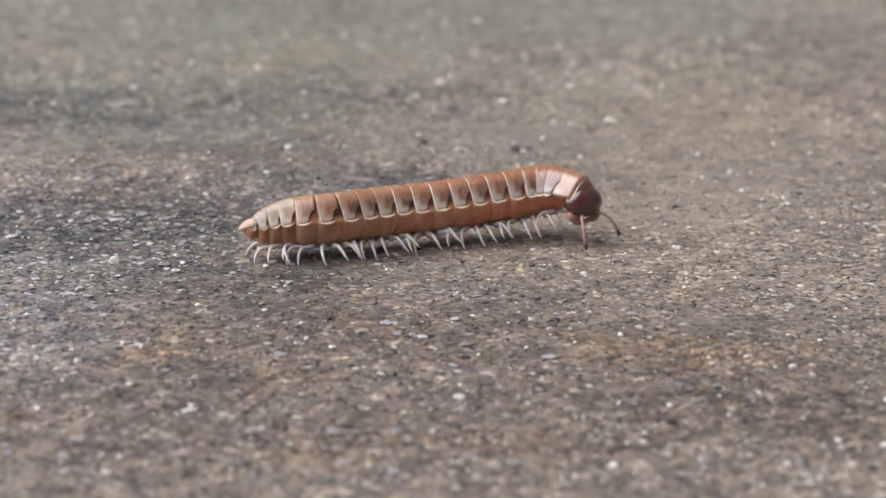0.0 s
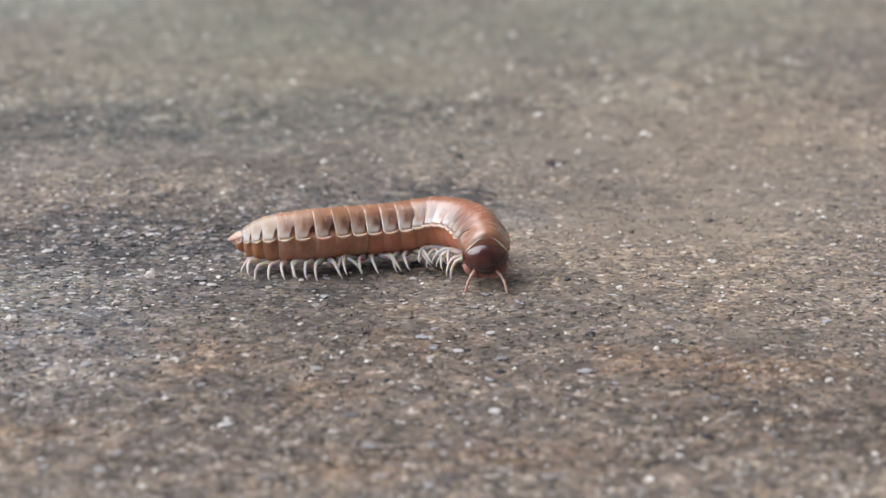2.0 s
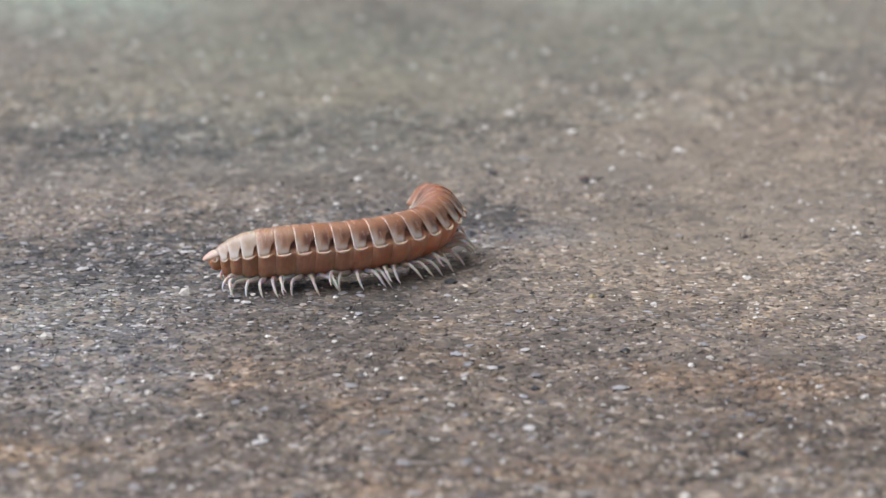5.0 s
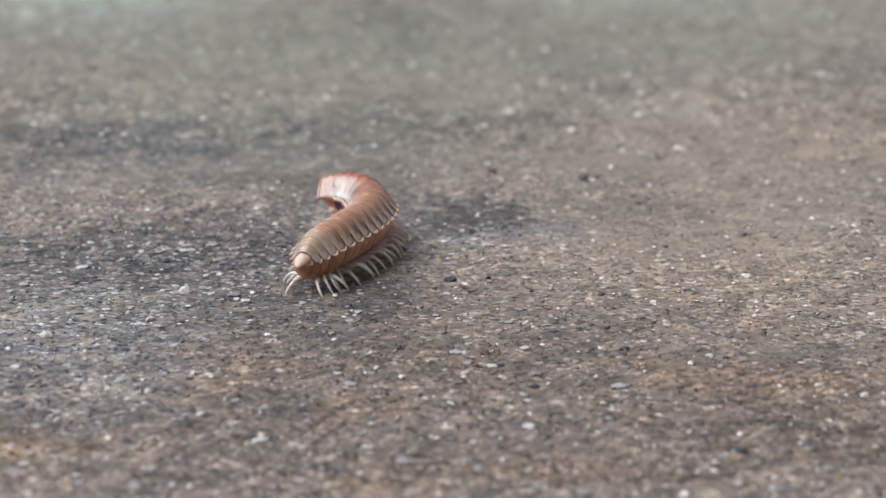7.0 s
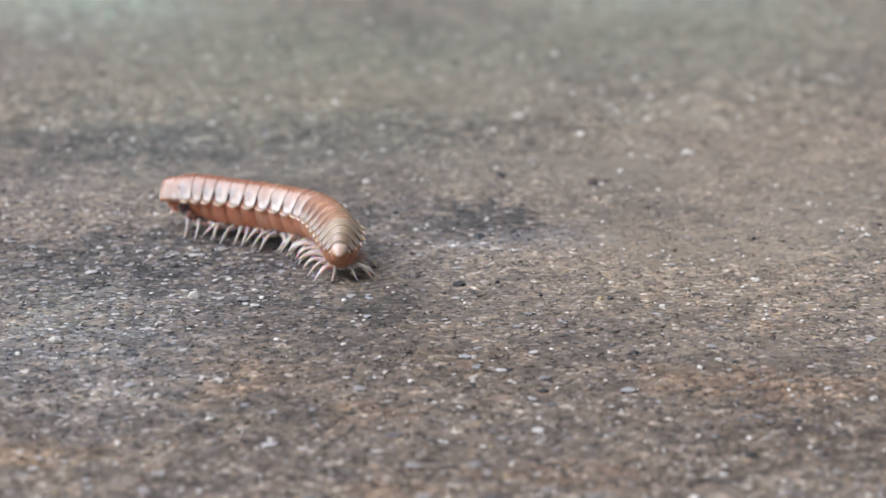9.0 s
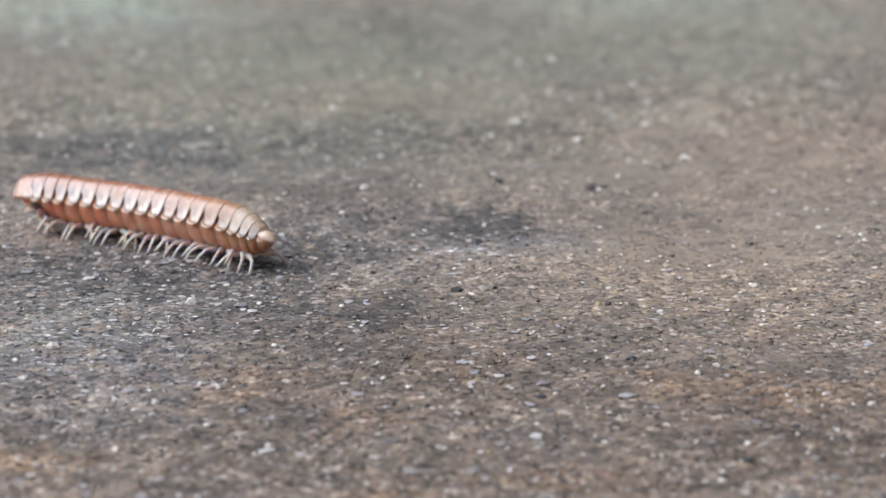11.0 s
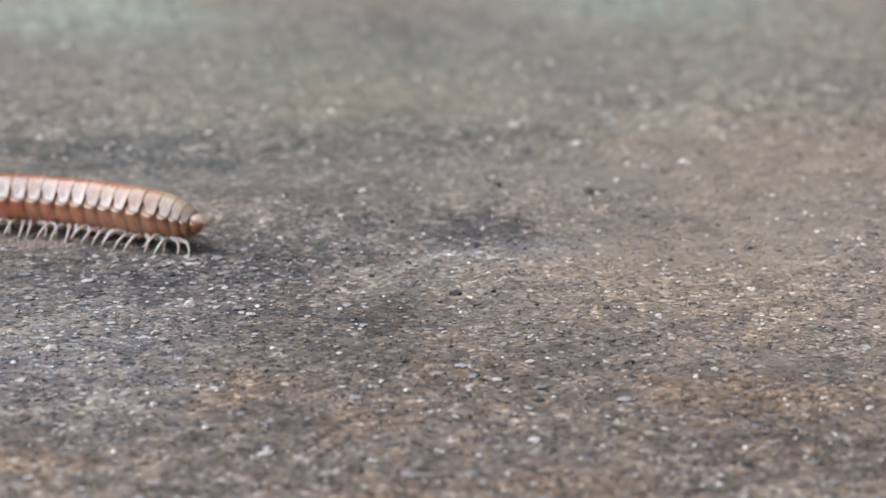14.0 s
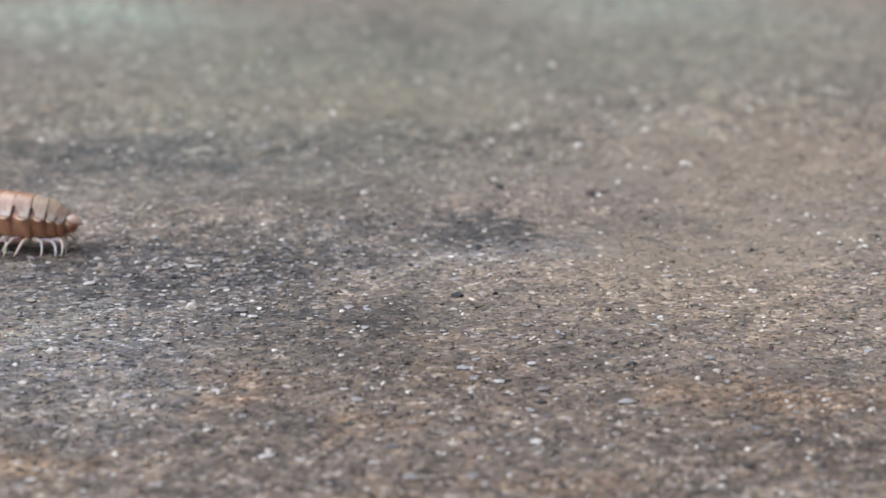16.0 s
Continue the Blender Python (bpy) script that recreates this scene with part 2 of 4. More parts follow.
def chitin(name, color, dark, rough=0.3, sub=0.25, coat=0.4, streak=1600.0, margin=False, joint=False, gloss=1.6, pale=0.6, blot=1.0, glow=0.0005):
    """Horny, slightly translucent cuticle with darker mottling."""
    m, nodes, links, bsdf = material(name)
    tc = nodes.new("ShaderNodeTexCoord")
    # fine wrinkles across the body and coarser mottling
    lay = nodes.new("ShaderNodeMapping")
    lay.inputs["Scale"].default_value = (2.6, 0.8, 0.8)
    own = nodes.new("ShaderNodeVectorMath")
    own.operation = "MULTIPLY_ADD"
    links.new(nodes.new("ShaderNodeObjectInfo").outputs["Random"], own.inputs[0])
    own.inputs[1].default_value = (0.05, 0.03, 0.07)
    links.new(tc.outputs["Object"], own.inputs[2])
    links.new(own.outputs[0], lay.inputs["Vector"])
    n = noise_tex(nodes, links, lay.outputs[0], streak, 5, 0.65)
    big = noise_tex(nodes, links, own.outputs[0], 900, 4, 0.6)
    r = ramp(nodes, [(0.32, dark), (0.62, color)])
    links.new(big.outputs["Fac"], r.inputs[0])
    f = ramp(nodes, [(0.3, (0.86, 0.84, 0.83)), (0.7, (1.10, 1.09, 1.08))])
    links.new(n.outputs["Fac"], f.inputs[0])
    c = mix(nodes, links, 1.0, r.outputs[0], f.outputs[0], "MULTIPLY")
    if margin:
        # pale, thin hind margin and lobe that show through, fading towards the crest; a brown blotch before them
        xyz = nodes.new("ShaderNodeSeparateXYZ")
        links.new(tc.outputs["Object"], xyz.inputs[0])
        wob = math_node(nodes, links, "MULTIPLY", math_node(nodes, links, "ADD", n.outputs["Fac"], -0.5), 0.00022)
        x = math_node(nodes, links, "ADD", xyz.outputs[0], wob)

        def band(value, *v):
            b = nodes.new("ShaderNodeMapRange")
            b.interpolation_type = "SMOOTHSTEP"
            for k, q in enumerate(v):
                b.inputs[k + 1].default_value = q
            links.new(value, b.inputs[0])
            return b.outputs[0]

        low = band(xyz.outputs[2], 0.00115, 0.0006, 0.0, 1.0)
        c = mix(nodes, links, math_node(nodes, links, "MULTIPLY", low, 0.7 * blot), c, (0.31, 0.125, 0.066))
        spot = math_node(nodes, links, "MULTIPLY", band(x, -0.00028, -0.00004, 0.0, 0.95 * blot), math_node(nodes, links, "MULTIPLY", low, band(big.outputs["Fac"], 0.36, 0.58, 0.25, 1.0)))
        c = mix(nodes, links, spot, c, (0.075, 0.022, 0.016))
        rim = math_node(nodes, links, "MULTIPLY", band(x, -0.00016, -0.00040, 0.0, 1.0), band(xyz.outputs[2], 0.00095, 0.0003, 0.04, pale))
        toe = math_node(nodes, links, "MULTIPLY", band(x, 0.00016, -0.00006, 0.0, 1.0), band(xyz.outputs[2], 0.00048, 0.0002, 0.0, pale))
        c = mix(nodes, links, math_node(nodes, links, "MAXIMUM", rim, toe), c, (0.76, 0.60, 0.50))
    if joint:
        # the thin skin of the joint above the keels is dark
        xyz = nodes.new("ShaderNodeSeparateXYZ")
        links.new(tc.outputs["Object"], xyz.inputs[0])
        up = nodes.new("ShaderNodeMapRange")
        for i, v in ((1, 0.00005), (2, 0.0003), (3, 0.0), (4, 1.0)):
            up.inputs[i].default_value = v
        links.new(xyz.outputs[2], up.inputs[0])
        patch = ramp(nodes, [(0.36, (0.26, 0.085, 0.042)), (0.56, (0.095, 0.028, 0.019))])
        links.new(big.outputs["Fac"], patch.inputs[0])
        c = mix(nodes, links, up.outputs[0], c, patch.outputs[0])
    links.new(c, bsdf.inputs["Base Color"])
    bsdf.inputs["Roughness"].default_value = rough
    bsdf.inputs["Subsurface Weight"].default_value = sub
    bsdf.inputs["Subsurface Radius"].default_value = (1.0, 0.45, 0.2)
    bsdf.inputs["Subsurface Scale"].default_value = glow
    gloss_map = nodes.new("ShaderNodeMapRange")
    for i, v in ((1, 0.36), (2, 0.52), (3, 0.6 * coat), (4, coat)):
        gloss_map.inputs[i].default_value = v
    links.new(big.outputs["Fac"], gloss_map.inputs[0])
    links.new(gloss_map.outputs[0], bsdf.inputs["Coat Weight"])
    wear = nodes.new("ShaderNodeMapRange")
    for i, v in ((1, 0.35), (2, 0.7), (3, 0.14), (4, 0.34)):
        wear.inputs[i].default_value = v
    links.new(n.outputs["Fac"], wear.inputs[0])
    links.new(wear.outputs[0], bsdf.inputs["Coat Roughness"])
    bsdf.inputs["Coat IOR"].default_value = gloss
    bsdf.inputs["IOR"].default_value = 1.45
    bsdf.inputs["Specular IOR Level"].default_value = 0.3
    bump = nodes.new("ShaderNodeBump")
    bump.inputs["Strength"].default_value, bump.inputs["Distance"].default_value = 0.45, 0.00006
    links.new(n.outputs["Fac"], bump.inputs["Height"])
    links.new(bump.outputs[0], bsdf.inputs["Normal"])
    links.new(bump.outputs[0], bsdf.inputs["Coat Normal"])
    return m


# from the head to the tail the cuticle goes from red-brown to pale tan
PLATE = [chitin("plate_%s" % n, c, d, 0.42, 0.5, 1.0, margin=True, gloss=g, pale=p, blot=b) for n, c, d, g, p, b in (
    ("front", (0.470, 0.156, 0.077), (0.350, 0.102, 0.048), 1.86, 0.45, 0.9), ("fore", (0.490, 0.176, 0.085), (0.360, 0.114, 0.054), 1.86, 0.5, 1.0),
    ("middle", (0.530, 0.198, 0.098), (0.390, 0.128, 0.063), 1.86, 0.6, 0.9), ("hind", (0.570, 0.230, 0.120), (0.420, 0.148, 0.076), 1.7, 0.45, 0.8),
    ("rear", (0.590, 0.265, 0.148), (0.440, 0.178, 0.100), 1.52, 0.45, 0.5), ("tail", (0.670, 0.410, 0.270), (0.530, 0.300, 0.190), 1.48, 0.45, 0.2))]
COLLAR = chitin("plate_collar", (0.500, 0.186, 0.096), (0.400, 0.135, 0.067), 0.42, 0.5, 1.0, margin=True, gloss=1.8, pale=0.35, blot=0.2)
SIDE = [chitin("side_%s" % n, c, d, 0.36, 0.75, 0.2, joint=True, glow=0.0008) for n, c, d in (
    ("front", (0.754, 0.296, 0.184), (0.626, 0.211, 0.128)), ("fore", (0.736, 0.315, 0.189), (0.607, 0.226, 0.133)),
    ("middle", (0.699, 0.343, 0.214), (0.570, 0.244, 0.148)), ("hind", (0.653, 0.348, 0.230), (0.524, 0.249, 0.153)),
    ("rear", (0.589, 0.320, 0.204), (0.460, 0.226, 0.133)), ("tail", (0.478, 0.249, 0.148), (0.368, 0.174, 0.097)))]
PALE = chitin("pale_rim", (0.72, 0.52, 0.42), (0.58, 0.38, 0.29), 0.35, 0.5, 0.4)
TIP = chitin("tail_tip_cuticle", (0.70, 0.53, 0.44), (0.56, 0.40, 0.32), 0.35, 0.5, 0.6)
LEG = chitin("leg_cuticle", (0.92, 0.80, 0.76), (0.80, 0.66, 0.62), 0.35, 0.5, 0.2)
LEG.node_tree.nodes["Principled BSDF"].inputs["Transmission Weight"].default_value = 0.3
BELLY = chitin("belly", (0.76, 0.64, 0.57), (0.62, 0.48, 0.40), 0.4, 0.4, 0.1)
HEAD = chitin("head_cuticle", (0.085, 0.017, 0.010), (0.036, 0.008, 0.006), 0.18, 0.1, 1.0, streak=500.0, gloss=1.7)
MOUTH = chitin("mouth", (0.42, 0.22, 0.18), (0.22, 0.09, 0.07), 0.35, 0.3, 0.2)
FEELER = chitin("feeler", (0.62, 0.43, 0.37), (0.46, 0.29, 0.24), 0.4, 0.3, 0.2)
DARKTIP = chitin("feeler_tip", (0.10, 0.06, 0.05), (0.05, 0.03, 0.025), 0.4, 0.1, 0.1)


# ---- helpers for meshes ----
def mesh_object(name, verts, faces, mat, parent=None, label="", smooth=True):
    me = bpy.data.meshes.new(name)
    me.from_pydata([tuple(c * MM for c in v) for v in verts], [], faces)
    bm = bmesh.new()
    bm.from_mesh(me)
    bmesh.ops.recalc_face_normals(bm, faces=bm.faces)
    for f in bm.faces:
        f.smooth = smooth
    bm.to_mesh(me)
    bm.free()
    me.materials.append(mat)
    ob = new(name, me)
    ob.parent = parent
    return tagged(ob, label)


def loft(rows, cap=True, closed=True):
    """Verts and faces of a skin through rows of equally many points."""
    n = len(rows[0])
    verts = [p for r in rows for p in r]
    faces = []
    for i in range(len(rows) - 1):
        for j in range(n if closed else n - 1):
            k = (j + 1) % n
            faces.append((i * n + j, i * n + k, (i + 1) * n + k, (i + 1) * n + j))
    if cap:
        faces.append(tuple(range(n))[::-1])
        faces.append(tuple((len(rows) - 1) * n + j for j in range(n)))
    return verts, faces


def tube(path, radii, n=8, flat=1.0):
    """A round limb along a path, with a radius at each point."""
    rows = []
    for i, p in enumerate(path):
        a, b = Vector(path[max(i - 1, 0)]), Vector(path[min(i + 1, len(path) - 1)])
        d = (b - a).normalized()
        u = d.orthogonal().normalized() if abs(d.x) > 0.9 else d.cross(Vector((1, 0, 0))).normalized()
        w = d.cross(u)
        rows.append([tuple(Vector(p) + radii[i] * (math.cos(t) * u + flat * math.sin(t) * w)) for t in (2 * math.pi * k / n for k in range(n))])
    return loft(rows)


# ---- the ground: a weathered concrete slab ----
def height(x, y):
    """The slab's uneven surface in millimetres."""
    v = Vector((x, y, 0))
    return 0.28 * noise.noise(v * 0.09) + 0.16 * noise.noise(v * 0.33) + 0.09 * noise.noise(v * 1.1) - 0.1


def slab():
    """One sheet: a fine relief in the middle that runs out flat to the horizon."""
    xs = [-60000, -8000, -1200, -240] + list(np.linspace(-64, 64, 257)) + [240, 1200, 8000, 60000]
    ys = [-60000, -8000, -1200, -240] + list(np.linspace(-64, 116, 361)) + [240, 1200, 8000, 60000]
    nx, ny = len(xs), len(ys)
    verts = []
    for y in ys:
        for x in xs:
            inside = -63 < x < 63 and -63 < y < 115
            verts.append((x, y, height(x, y) + 0.05 * noise.noise(Vector((x * 2.6, y * 2.6, 3))) if inside else -0.1))
    faces = [(j * nx + i, j * nx + i + 1, (j + 1) * nx + i + 1, (j + 1) * nx + i) for j in range(ny - 1) for i in range(nx - 1)]
    return tagged(mesh_object("ground", verts, faces, SLAB), "rough weathered grey-brown concrete slab with stains", "concrete ground", kind="structure")


def grain_shape(seed, squash=0.5):
    """One angular grain of unit half width."""
    rnd = random.Random(seed)
    bm = bmesh.new()
    bmesh.ops.create_icosphere(bm, subdivisions=1, radius=1.0)
    pts = [(v.co * rnd.uniform(0.75, 1.2)) for v in bm.verts]
    faces = [tuple(v.index for v in f.verts) for f in bm.faces]
    bm.free()
    return np.array([(p.x, p.y, p.z * squash) for p in pts]), np.array(faces)


def grit(parent):
    """The loose and half-sunk sand of the slab, one object of many grains."""
    rng = np.random.default_rng(5)
    shapes = [grain_shape(s) for s in range(12)]
    count = 138000
    # more grains where the slab is seen from close by
    u = rng.random(count)
    y = -46 + 150 * u ** 1.35
    half = 23 + (y + 46) * 0.24
    x = rng.uniform(-1, 1, count) * half
    size = 0.064 * np.exp(rng.normal(0.0, 0.5, count)) * (1 + np.clip((y + 20) / 130, 0, 1) * 0.8)
    size = np.clip(size, 0.045, 0.5)
    turn = rng.uniform(0, 2 * math.pi, count)
    lean = rng.uniform(0.6, 1.0, count)
    verts = np.empty((count, 12, 3), np.float32)
    tris = np.empty((count, 20, 3), np.int32)
    kind = rng.integers(0, len(shapes), count)
    for k, (pts, fac) in enumerate(shapes):
        sel = np.where(kind == k)[0]
        c, s = np.cos(turn[sel])[:, None], np.sin(turn[sel])[:, None]
        px, py, pz = pts[:, 0][None] * 1.25, pts[:, 1][None] * lean[sel][:, None], pts[:, 2][None]
        z0 = np.array([height(float(a), float(b)) for a, b in zip(x[sel], y[sel])])
        verts[sel, :, 0] = x[sel][:, None] + size[sel][:, None] * (px * c - py * s)
        verts[sel, :, 1] = y[sel][:, None] + size[sel][:, None] * (px * s + py * c)
        verts[sel, :, 2] = z0[:, None] + size[sel][:, None] * (pz * 0.42 - 0.06)
        tris[sel] = fac[None] + (sel * 12)[:, None, None]
    me = bpy.data.meshes.new("sand_grit")
    me.vertices.add(count * 12)
    me.vertices.foreach_set("co", (verts * MM).ravel())
    me.loops.add(count * 60)
    me.loops.foreach_set("vertex_index", tris.ravel())
    me.polygons.add(count * 20)
    me.polygons.foreach_set("loop_start", np.arange(0, count * 60, 3, dtype=np.int32))
    me.update(calc_edges=True)
    me.materials.append(GRIT)
    ob = new("sand_grit", me)
    ob.parent = parent
    return tagged(ob, "grey and tan sand grains bedded in the slab", kind="stuff")


def strewn(parent, name, label, mat, seed, count, place, size, squash, stretch_x):
    """Many small grains strewn over the slab, joined in one object."""
    rnd = random.Random(seed)
    shapes = [grain_shape(seed * 7 + k, squash) for k in range(8)]
    verts, faces = [], []
    for _ in range(count):
        x, y = place(rnd)
        r = size(rnd, y)
        a = rnd.uniform(0, 6.28)
        pts, fac = rnd.choice(shapes)
        k, z = len(verts), height(x, y) + 0.12 * r
        verts += [(x + r * (stretch_x * p[0] * math.cos(a) - p[1] * math.sin(a)), y + r * (stretch_x * p[0] * math.sin(a) + p[1] * math.cos(a)), z + 0.8 * r * p[2]) for p in pts]
        faces += [tuple(int(q) + k for q in f) for f in fac]
    me = bpy.data.meshes.new(name)
    me.from_pydata([tuple(c * MM for c in v) for v in verts], [], faces)
    me.materials.append(mat)
    ob = new(name, me)
    ob.parent = parent
    return tagged(ob, label, kind="stuff")


def all_over(rnd):
    y = -42 + 112 * rnd.random() ** 1.25
    return rnd.uniform(-1, 1) * (20 + (y + 46) * 0.23), y


def left_and_near(rnd):
    """Chips lie thickest where the slab is worn open, in the dark patch and along the near edge."""
    k = rnd.random()
    if k < 0.5:
        return rnd.gauss(-14, 6), rnd.gauss(-5, 6)
    if k < 0.75:
        return rnd.uniform(-20, 20), rnd.uniform(-42, -14)
    return all_over(rnd)


def glints(parent):
    strewn(parent, "quartz_grit", "tiny bright quartz grains on the slab", QUARTZ, 23, 1300, all_over,
           lambda rnd, y: min(0.2, 0.055 * math.exp(rnd.gauss(0, 0.45))) * (1 + max(0, y + 10) / 110), 0.75, 1.2)
    strewn(parent, "stone_chips", "flat grey and tan stone chips bedded in the slab", CHIP, 31, 1900, left_and_near,
           lambda rnd, y: min(0.32, 0.115 * math.exp(rnd.gauss(0, 0.42))), 0.34, 1.35)


WHITE = [
    (-3.16, -9.37, 0.13),
    (0.83, -12.16, 0.23),
    (11.64, -2.49, 0.15),
    (2.67, -5.80, 0.12),
    (12.30, -10.32, 0.15),
    (13.03, -10.32, 0.15),
    (5.00, -25.37, 0.23),
    (11.72, -22.95, 0.29),
    (6.28, -27.78, 0.15),
    (7.63, -29.10, 0.14),
    (17.10, -26.27, 0.22),
    (-15.74, 29.38, 0.38),
    (-4.98, 13.19, 0.41),
    (23.30, 2.21, 0.29),
    (-14.10, -33.11, 0.22),
    (-12.73, -35.63, 0.14),
    (-0.10, -33.32, 0.17),
    (15.31, -33.82, 0.17),
    (14.08, -16.57, 0.12),
    (4.13, -16.38, 0.11),
    (-3.39, -24.79, 0.18),
    (7.64, -20.15, 0.15),
    (10.52, -19.43, 0.15),
    (15.06, 21.20, 0.39),
    (9.23, 12.90, 0.31),
    (-7.13, -1.91, 0.22),
    (-10.00, -10.11, 0.20),
    (-17.56, 9.81, 0.20),
    (9.50, -23.71, 0.16),
    (15.25, -8.95, 0.18),
    (-9.68, 11.90, 0.20),
    (-10.66, 2.96, 0.16),
    (13.00, -3.42, 0.12),
    (21.96, 1.34, 0.25),
    (8.63, 25.78, 0.48),
    (10.57, -37.24, 0.16),
]
DARK = [
    (8.83, -20.42, 0.30),
    (8.20, -11.86, 0.23),
    (2.84, -22.77, 0.26),
    (15.65, -18.43, 0.14),
    (15.28, -30.47, 0.27),
    (12.72, -34.66, 0.31),
    (4.33, -25.94, 0.31),
    (-3.89, -5.01, 0.18),
    (0.56, -8.84, 0.44),
    (16.95, 0.61, 0.16),
    (-14.57, -5.35, 0.24),
    (1.63, 0.36, 0.41),
    (8.73, 13.04, 0.38),
    (3.13, 14.64, 0.28),
    (4.44, 0.00, 0.14),
    (13.41, -21.91, 0.16),
    (-1.96, -2.61, 0.18),
    (-3.06, 6.17, 0.20),
]

FLAKES = [
    (-12.90, -11.30, 0.50),
    (-19.00, -18.60, 0.45),
    (-14.20, -16.10, 0.32),
    (-9.40, -9.50, 0.22),
    (-11.50, -7.80, 0.22),
    (-3.20, -22.00, 0.18),
    (-15.50, -14.70, 0.16),
    (-11.30, -24.40, 0.20),
    (-13.10, -27.10, 0.24),
    (-7.60, -33.00, 0.24),
    (-16.60, -22.00, 0.18),
    (-19.60, -23.60, 0.26),
    (-2.90, -24.20, 0.20),
    (12.70, -21.70, 0.22),
    (19.00, -27.80, 0.24),
    (16.20, -7.60, 0.30),
    (1.20, -21.20, 0.20),
    (4.30, -16.20, 0.14),
    (25.20, 9.20, 0.28),
    (21.10, 8.10, 0.24),
    (23.00, 0.70, 0.17),
    (16.60, 38.50, 0.45),
    (4.70, 32.30, 0.40),
    (5.50, 34.10, 0.30),
    (15.40, 20.90, 0.28),
    (-20.00, 42.30, 0.20),
    (-31.40, 57.10, 0.40),
    (-25.30, 57.10, 0.30),
    (14.20, 39.10, 0.35),
    (-7.40, -1.70, 0.20),
    (-5.60, 1.90, 0.14),
    (-3.20, 5.70, 0.11),
    (-1.30, 2.60, 0.11),
    (-10.90, -3.50, 0.18),
    (-16.10, -3.50, 0.20),
    (-14.10, -1.70, 0.20),
]
OCHRES = [(7.70, -11.90, 0.27), (1.80, -33.50, 0.13)]
RUDDIES = [(8.70, 13.30, 0.42), (15.70, -18.10, 0.2)]


def loose_grains(parent):
    """The grains that can be told apart one by one."""
    rnd = random.Random(11)
    meshes = {}
    for key, mat in (("white", QUARTZ), ("dark", BASALT), ("flake", FLAKE), ("ochre", OCHRE), ("ruddy", RUDDY), ("mixed", GRAIN)):
        meshes[key] = []
        for s in range(5):
            pts, fac = grain_shape(40 + s, 0.7)
            me = bpy.data.meshes.new("stone_grain")
            me.from_pydata([tuple(p * MM) for p in pts], [], [tuple(map(int, f)) for f in fac])
            me.materials.append(mat)
            meshes[key].append(me)

    def put(key, x, y, r, sink=0.15):
        ob = new("stone_grain", rnd.choice(meshes[key]))
        ob.parent = parent
        ob.location = (x * MM, y * MM, (height(x, y) + r * sink) * MM)
        ob.rotation_euler = (rnd.uniform(-0.3, 0.3), rnd.uniform(-0.3, 0.3), rnd.uniform(0, 6.28))
        ob.scale = (r * rnd.uniform(0.9, 1.25), r * rnd.uniform(0.8, 1.1), r * rnd.uniform(0.7, 1.0))

    for x, y, r in WHITE:
        put("white", x, y, 0.65 * r)
    for x, y, r in DARK:
        put("dark", x, y, r, 0.0)
    for key, spots in (("flake", FLAKES), ("ochre", OCHRES), ("ruddy", RUDDIES)):
        for x, y, r in spots:
            put(key, x, y, r, 0.05)
    for _ in range(230):
        y = -42 + 95 * rnd.random() ** 1.3
        x = rnd.uniform(-1, 1) * (21 + (y + 46) * 0.22)
        put(rnd.choice(("white", "white", "dark", "mixed", "mixed", "mixed", "mixed")), x, y, rnd.uniform(0.07, 0.17) * (1 + max(0, y + 20) / 90))


ground = slab()


def unseen_wall():
    """An unseen plain wall out of the picture, added to darken the east in reflections."""
    m, nodes, links, bsdf = material("wall_render")
    geo = nodes.new("ShaderNodeNewGeometry")
    n = noise_tex(nodes, links, geo.outputs["Position"], 3, 6, 0.65)
    r = ramp(nodes, [(0.3, (0.13, 0.13, 0.12)), (0.7, (0.22, 0.21, 0.19))])
    links.new(n.outputs["Fac"], r.inputs[0])
    links.new(r.outputs[0], bsdf.inputs["Base Color"])
    bsdf.inputs["Roughness"].default_value = 0.9
    # it is tall and hides the sky to the east
    f = [(3, 2, 1, 0), (4, 5, 6, 7), (0, 1, 5, 4), (1, 2, 6, 5), (2, 3, 7, 6), (3, 0, 4, 7)]
    v = [(x, y, z) for z in (-50, 9000) for x, y in ((-4200, 1500), (4200, 1500), (4200, 1750), (-4200, 1750))]
    wall = tagged(mesh_object("unseen_wall_east", v, f, m, smooth=False), "unseen plain grey wall that blocks the eastern sky", "wall", kind="structure")
    wall.rotation_euler = (0, 0, radians(-72))


unseen_wall()


# ---- the millipede ----
HALF, CREST, LIFT = 1.4, 1.21, 0.19         # half width, height of the back over the keels, how far the body stands on its legs
RINGS = 20                                 # collum, eighteen rings and the tail piece


def girth(i):
    """How wide a ring is, from the collum (0) to the tail piece (19)."""
    return (0.93, 1.01, 1.03, 1.02)[i] if i < 4 else (1.0 if i < 14 else (0.99, 0.95, 0.88, 0.76, 0.60, 0.38)[i - 14])


def girth_at(i, x):
    """The width of a ring at x along it, so that rings of the tail taper into one another."""
    slope = girth(i) - girth(i - 1) if i == RINGS - 1 else (girth(i + 1) - girth(max(i - 1, 0))) / 2
    return max(0.12, girth(i) - slope * x / (0.9 * stretch(i)))


def depth(i):
    """How deep the barrel of a ring hangs under its keels."""
    return (0.6, 0.74, 0.87, 0.95)[i] if i < 4 else 1.0 if i < 14 else (1.0, 0.98, 0.93, 0.83, 0.66, 0.42)[i - 14]


def stretch(i):
    """How long a ring is against the usual ones."""
    return 0.85 if i < 4 else 1.08 if i < 15 else (1.0, 0.88, 0.7, 0.55, 0.5)[i - 15]


